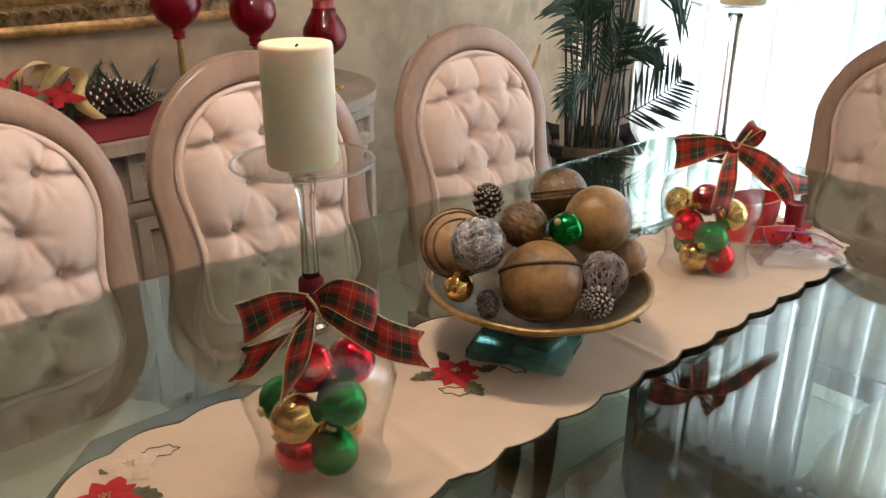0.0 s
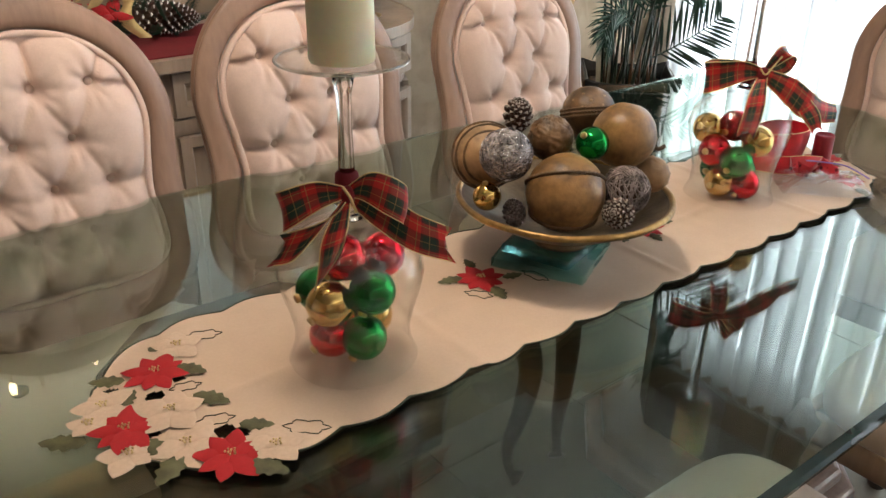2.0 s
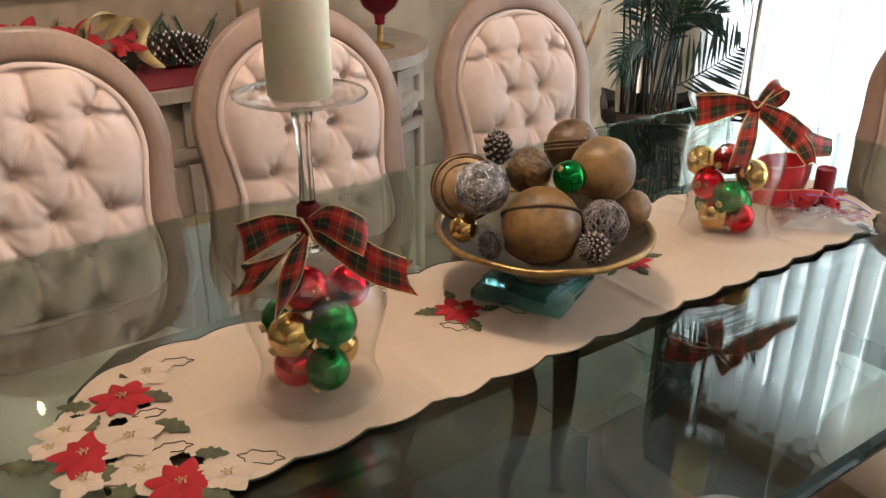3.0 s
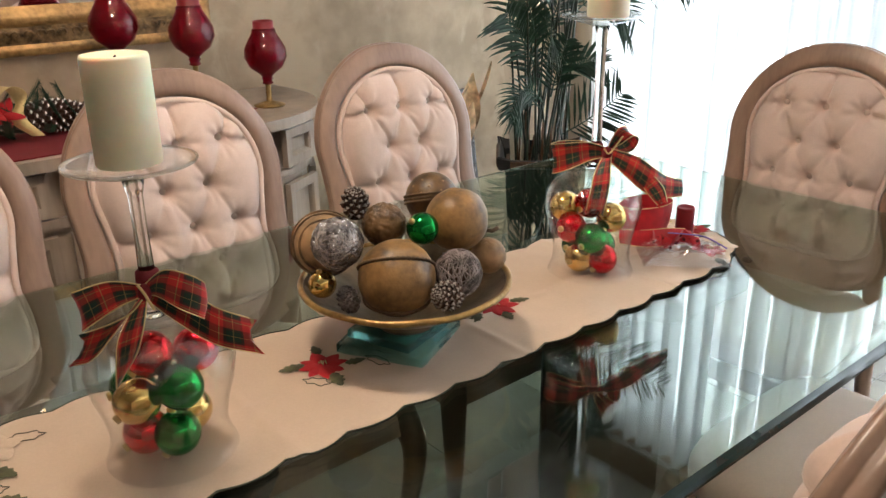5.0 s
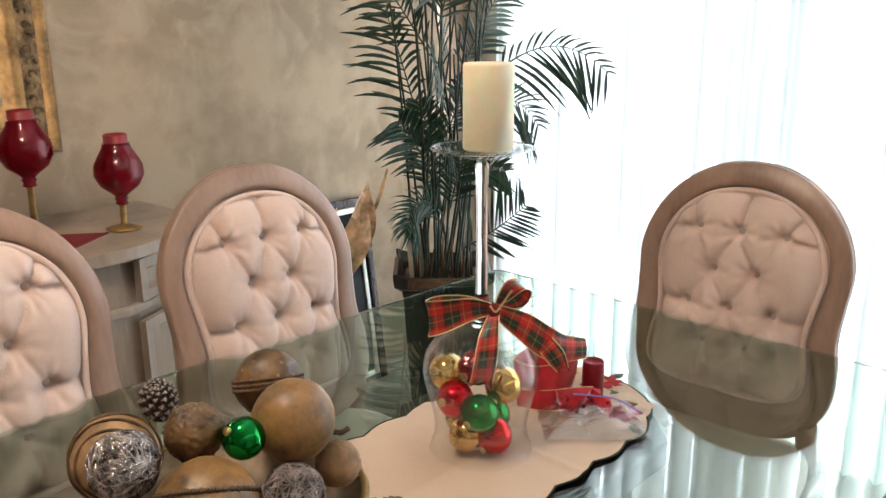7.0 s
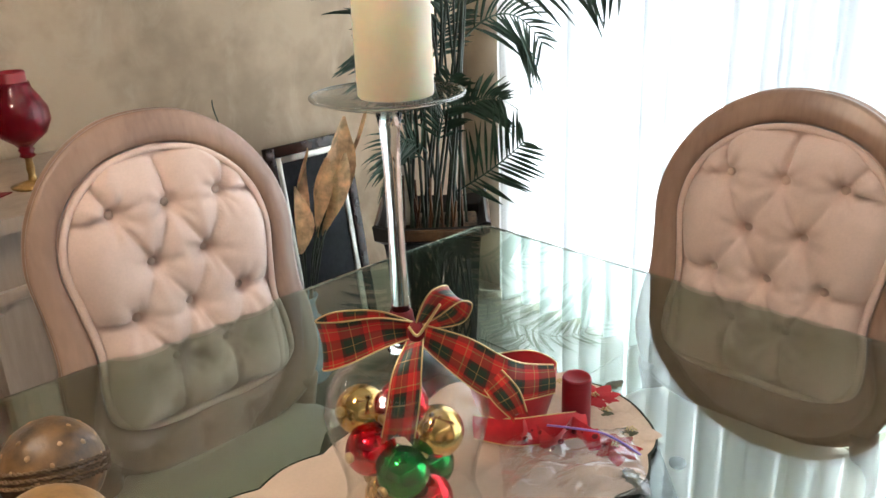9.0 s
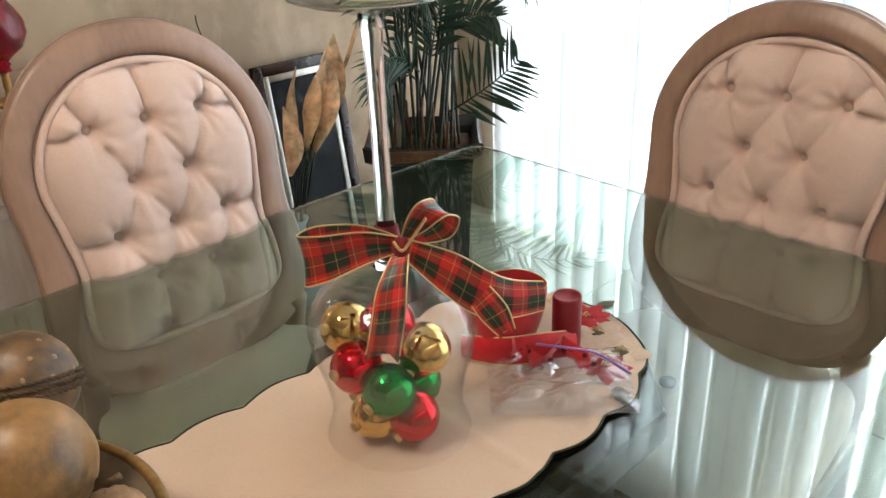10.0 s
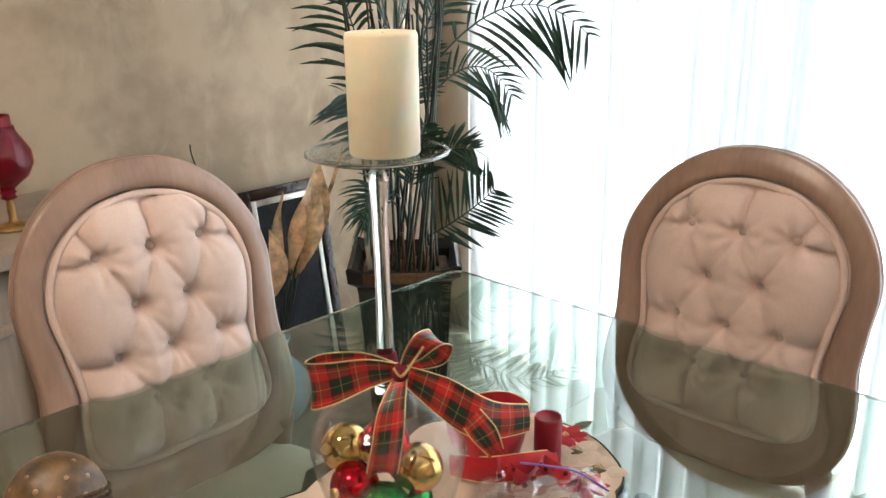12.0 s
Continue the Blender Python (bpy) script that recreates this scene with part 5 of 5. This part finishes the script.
part("body", square_sweep([(0.135, 0.0, 0), (0.140, 0.02, 0), (0.172, 0.50, 0), (0.176, 0.52, 0), (0.20, 0.530, 0.012), (0.205, 0.572, 0.016), (0.195, 0.575, 0.016), (0.180, 0.545, 0.0), (0.172, 0.50, 0)]), M_POT, pot, smooth=False)
part("soil", box(-0.168, 0.168, -0.168, 0.168, 0.49, 0.525, 0.01), M_SOIL, pot, "brown coir round the stems")
for k in range(4):
    rot = Matrix.Rotation(math.pi / 2 * k, 4, "Z")
    bd = part("band", box(-0.150, 0.150, -0.212, -0.2045, 0.537, 0.572, 0.002), M_POTBAND, pot, "bronze band with a key pattern", smooth=False)
    bd.matrix_local = rot
    bm = bmesh.new()
    for i in range(9):
        x = -0.14 + 0.0315 * i
        for x0, x1, z0, z1 in ((0, 0.022, 0.5625, 0.5665), (0.018, 0.022, 0.546, 0.5625), (0.007, 0.018, 0.546, 0.550), (0.007, 0.011, 0.550, 0.557), (0, 0.0035, 0.5425, 0.5625)):
            box(x + x0, x + x1, -0.2145, -0.212, z0, z1, 0, bm)
    key = part("key_pattern", bm, M_ROPE, bd, smooth=False)

palm = thing("palm_plant", "tall bamboo palm with dark green feathered fronds", "plant", Matrix.Translation((PX, PY, 0.52)))
rnd = random.Random(21)


def leaflet(bm, p, d, side, ln, w, droop):
    """A narrow folded blade that droops to its tip."""
    n, rows = 5, []
    nrm = d.cross(side).normalized()
    for i in range(n + 1):
        t = i / n
        c = p + side * ln * t + V((0, 0, -droop * ln * t * t)) + d * ln * 0.35 * t
        ww = w * math.sin(math.pi * (0.10 + 0.88 * t)) * 0.5
        rows.append([bm.verts.new(c - d * ww), bm.verts.new(c + nrm * ww * 0.35), bm.verts.new(c + d * ww)])
    for a, b in zip(rows, rows[1:]):
        for k in (0, 1):
            bm.faces.new((a[k], a[k + 1], b[k + 1], b[k]))


def keep_in(q):
    """Foliage stays clear of the two walls and the sheers."""
    q.x = max(q.x, WX + 0.03 - PX)
    q.y = min(q.y, 3.045 - PY)
    return q


def frond(base, a, rise, reach, ln, sag):
    """An arching rib with paired leaflets."""
    d0 = V((math.cos(a), math.sin(a), 0))
    path = spline([base, base + d0 * reach * 0.25 + V((0, 0, rise * 0.62)), base + d0 * reach * 0.65 + V((0, 0, rise)), base + d0 * reach + V((0, 0, rise - sag))], 12)
    path = [keep_in(p) for p in path]
    bm = tube(path, lambda t: 0.0040 * (1 - 0.75 * t), 6)
    n = len(path)
    for i in range(int(n * 0.24), n):
        t = (i / (n - 1) - 0.26) / 0.74
        p, d = path[i], (path[min(i + 1, n - 1)] - path[i - 1]).normalized()
        side = d.cross(V((0, 0, 1)))
        side = side.normalized() if side.length > 0.1 else V((0, 1, 0))
        size = ln * (0.35 + 0.65 * math.sin(math.pi * min(1, 0.25 + 0.66 * t)))
        for s in (-1, 1):
            leaflet(bm, p, d, (side * s + V((0, 0, rnd.uniform(0.05, 0.55)))).normalized(), size * rnd.uniform(0.85, 1.15), 0.0175, rnd.uniform(0.06, 0.40))
    leaflet(bm, path[-1], d, d, ln * 0.7, 0.018, 0.5)
    for v in bm.verts:
        keep_in(v.co)
    part("frond", bm, M_PALM, palm, "dark green feathered frond", smooth=False)


ACROSS, AWAY = V((0.676, 0.737, 0)), V((-0.737, 0.676, 0))


def comb_frond(start, end, bulge, out, inn, droop, pairs=20, depth=0.0, turn=0.0):
    """A frond spread towards the room: rib from start to end (across, height), long blades on one side."""
    rot = Matrix.Rotation(radians(turn), 3, "Z")
    out_dir, off_dir = rot @ ACROSS, rot @ AWAY
    p0, p2 = out_dir * start[0] + off_dir * depth + V((0, 0, start[1])), out_dir * end[0] + off_dir * (depth - 0.05) + V((0, 0, end[1]))
    mid = (p0 + p2) / 2 + out_dir * bulge[0] + V((0, 0, bulge[1]))
    path = [(1 - t) ** 2 * p0 + 2 * t * (1 - t) * mid + t * t * p2 for t in (i / 40 for i in range(41))]
    bm = tube(path, lambda t: 0.0036 * (1 - 0.7 * t), 6)
    for i in range(pairs):
        t = 0.12 + 0.88 * i / (pairs - 1)
        k = min(39, int(t * 40))
        p, d = path[k], (path[k + 1] - path[k]).normalized()
        n = d.cross(off_dir).normalized()
        grow = math.sin(math.pi * (0.22 + 0.68 * t)) ** 0.8
        for s, ln in ((1, out), (-1, inn)):
            side = (n * s + d * rnd.uniform(0.35, 0.6) + off_dir * rnd.uniform(-0.35, 0.25)).normalized()
            leaflet(bm, p, d, side, ln * grow * rnd.uniform(0.88, 1.1), 0.0150, droop * rnd.uniform(0.7, 1.3))
    leaflet(bm, path[-1], d, d, out * 0.45, 0.015, droop)
    for v in bm.verts:
        keep_in(v.co)
    part("frond", bm, M_PALM, palm, "dark green feathered frond", smooth=False)


for i in range(26):
    a, q = 2.4 * i, 0.015 * math.sqrt(i) * 1.5
    base = V((q * math.cos(a), q * math.sin(a), 0))
    h = rnd.uniform(0.80, 1.40)
    lean = rnd.uniform(-0.14, 0.17)
    tipp = base + ACROSS * lean * h + AWAY * rnd.uniform(-0.06, 0.06) + V((0, 0, h))
    part("stem", tube(spline([base, base.lerp(tipp, 0.5) + V((0.008, 0, 0)), tipp], 8), lambda t: 0.0050 - 0.002 * t, 7), M_STEM, palm)
    if h > 1.12:
        for k in range(2):
            frond(tipp, a + 3.1 * k + rnd.uniform(-0.5, 0.5), rnd.uniform(0.16, 0.34), rnd.uniform(0.18, 0.28), 0.15, rnd.uniform(0.06, 0.14))
for i, (start, end, bulge, out, inn, droop, depth) in enumerate((
        ((-0.07, 0.50), (-0.19, 0.96), (0.00, 0.02), 0.21, 0.11, 0.35, 0.0), ((-0.06, 0.40), (-0.20, 0.60), (-0.02, 0.06), 0.14, 0.12, 0.35, -0.04),
        ((-0.05, 0.80), (-0.24, 1.10), (-0.02, 0.05), 0.17, 0.12, 0.30, 0.05), ((-0.04, 0.26), (-0.22, 0.24), (-0.03, 0.14), 0.11, 0.12, 0.45, -0.05),
        ((-0.03, 0.24), (-0.15, 0.22), (0.00, 0.10), 0.11, 0.10, 0.45, -0.07), ((0.09, 0.13), (0.34, 0.32), (0.03, 0.0), 0.17, 0.13, 0.05, 0.0),
        ((0.14, 0.58), (0.38, 0.54), (0.02, 0.16), 0.12, 0.17, 0.40, 0.02), ((0.12, 0.68), (0.57, 0.74), (0.02, 0.24), 0.11, 0.19, 0.45, 0.05),
        ((0.14, 0.72), (0.30, 1.04), (-0.02, 0.02), 0.12, 0.14, 0.25, 0.08), ((0.09, 0.36), (0.22, 0.40), (0.00, 0.05), 0.10, 0.11, 0.30, 0.0),
        ((0.00, 0.46), (-0.02, 0.66), (0.02, 0.0), 0.10, 0.10, 0.20, -0.08), ((0.05, 0.50), (0.12, 0.72), (0.02, 0.0), 0.10, 0.10, 0.25, 0.10),
        ((0.00, 0.90), (0.06, 1.18), (0.02, 0.0), 0.13, 0.13, 0.25, -0.05), ((0.14, 0.96), (0.62, 1.42), (0.0, 0.04), 0.15, 0.19, 0.25, 0.05),
        ((0.12, 1.20), (0.60, 1.52), (0.02, 0.10), 0.18, 0.18, 0.20, 0.05), ((-0.05, 1.00), (-0.30, 1.45), (0.0, 0.04), 0.18, 0.14, 0.30, 0.0), ((-0.02, 0.30), (-0.09, 0.56), (0.0, 0.02), 0.10, 0.10, 0.25, 0.06),
        ((0.04, 0.28), (0.10, 0.50), (0.0, 0.02), 0.10, 0.10, 0.25, -0.06))):
    comb_frond(start, end, bulge, out, inn, droop, 16, depth, (-30, 22, -14, 32, 8)[i % 5])
# fronds towards the room and into the corner
for turn, z, reach in ((-88, 0.62, 0.30), (-110, 0.95, 0.36), (-62, 1.12, 0.40), (95, 0.70, 0.30), (70, 1.05, 0.34), (-130, 1.25, 0.40), (120, 1.20, 0.36), (-75, 0.36, 0.22)):
    comb_frond((0.05, z), (reach, z + 0.16), (0.0, 0.12), 0.15, 0.15, 0.35, 16, 0.0, turn)
for i in range(16):
    a, q = rnd.uniform(0, 6.28), rnd.uniform(0.04, 0.11)
    b0 = V((q * math.cos(a), q * math.sin(a), 0))
    part("cut_stem", tube([b0, b0 + V((rnd.uniform(-0.02, 0.02), rnd.uniform(-0.02, 0.02), rnd.uniform(0.08, 0.22)))], 0.004, 5), M_POTBAND, palm)
single("plant_tag", box(-0.001, 0.001, -0.030, 0.030, -0.10, 0.12), M_TAG, "small paper tag stuck in the planter", "tag", pose(-1.770, 2.490, 0.628, 4, 0, -42), smooth=False)

pic = thing("leaning_picture", "dark framed picture with silver inner trim leaning on the wall", "picture", pose(-2.075, 2.43, -0.02, 0, -8.0, 0))
for y0, y1, z0, z1 in ((-0.17, -0.135, 0, 0.785), (0.135, 0.17, 0, 0.785), (-0.135, 0.135, 0, 0.035), (-0.135, 0.135, 0.75, 0.785)):
    part("frame_rail", box(-0.012, 0.014, y0, y1, z0, z1, 0.004), M_DARKFRAME, pic)
for y0, y1, z0, z1 in ((-0.134, -0.112, 0.036, 0.749), (0.112, 0.134, 0.036, 0.749), (-0.111, 0.111, 0.036, 0.058), (-0.111, 0.111, 0.727, 0.749)):
    part("trim_rail", box(-0.006, 0.008, y0, y1, z0, z1, 0.003), M_SILVERTRIM, pic, "silver trim")
part("print", box(-0.010, 0.002, -0.111, 0.111, 0.058, 0.727), M_PICTURE, pic, smooth=False)

vase = thing("blue_vase", "round pale blue glazed vase on the floor holding dried leaves", "vase", Matrix.Translation((-1.965, 2.225, 0.0)))
part("body", lathe([(0, 0.0), (0.05, 0.0), (0.055, 0.006), (0.085, 0.05), (0.100, 0.105), (0.092, 0.16), (0.062, 0.205), (0.034, 0.235), (0.030, 0.275), (0.042, 0.30), (0.040, 0.302), (0.026, 0.275), (0.026, 0.24), (0, 0.21)], 36), M_BLUEGLAZE, vase)
dry = thing("dried_leaves", "bunch of curled tan dried leaves in a vase", "dried plant", Matrix.Translation((-1.965, 2.225, 0.215)))
part("twig", tube(spline([(0, 0, 0), (-0.02, -0.02, 0.12), (-0.08, -0.10, 0.45), (-0.115, -0.165, 0.69), (-0.12, -0.172, 0.75)], 6), lambda t: 0.003 - 0.0012 * t, 6), M_STEM, dry, "bare thin twig")
for i, (dx, dy, h, w) in enumerate(((-0.03, 0.25, 0.64, 0.075), (0.0, 0.19, 0.60, 0.06), (-0.03, 0.07, 0.57, 0.06), (-0.04, 0.34, 0.68, 0.028), (0.02, 0.12, 0.54, 0.065), (0.0, 0.20, 0.53, 0.06), (-0.01, 0.02, 0.46, 0.05))):
    tip = V((dx, dy, h))
    bm = bmesh.new()
    tube(spline([(dx * 0.05, dy * 0.05, 0.0), (dx * 0.3, dy * 0.3, h * 0.4), tuple(tip * 0.62)], 6), 0.0028, 6, bm)
    part("stalk", bm, M_STEM, dry)
    bm, rows = bmesh.new(), []
    for k in range(13):
        t = k / 12
        c = tip * (0.52 + 0.48 * t) + V((0.012 * math.sin(5 * t + i), 0.010 * math.sin(4 * t + 2 * i), 0))
        ww = w * math.sin(math.pi * (0.06 + 0.9 * t)) * 0.62
        tw = 0.6 * i + 1.6 * t
        sd = V((math.cos(tw), math.sin(tw), 0)) * ww
        fold = V((-math.sin(tw), math.cos(tw), 0)) * ww * 0.5
        rows.append([bm.verts.new(c - sd), bm.verts.new(c + fold), bm.verts.new(c + sd)])
    for a, b in zip(rows, rows[1:]):
        for k in (0, 1):
            bm.faces.new((a[k], a[k + 1], b[k + 1], b[k]))
    part("dried_leaf", bm, M_DRY, dry, "curled tan dried leaf")

# ---- floor tiles, each its own piece ----
TILE = 0.45
x0, y0 = WX + 0.002, SY + 0.002
tile_mesh = None
for i in range(int((EX - WX) / TILE) + 1):
    for j in range(int((WY + 0.2 - SY) / TILE) + 1):
        sx, sy = min(TILE, EX - x0 - i * TILE), min(TILE, WY + 0.2 - y0 - j * TILE)
        if sx < 0.03 or sy < 0.03:
            continue
        if tile_mesh is None:
            t = part("tile", box(0.002, TILE - 0.002, 0.002, TILE - 0.002, -0.004, 0.0, 0.0012, seg=1), M_TILE, floor, smooth=False)
            tile_mesh = t.data
            t.matrix_local = Matrix.Translation((x0 + i * TILE, y0 + j * TILE, 0))
        else:
            share("tile", tile_mesh, floor, Matrix.Translation((x0 + i * TILE, y0 + j * TILE, 0)) @ Matrix.Diagonal((sx / TILE, sy / TILE, 1, 1)))
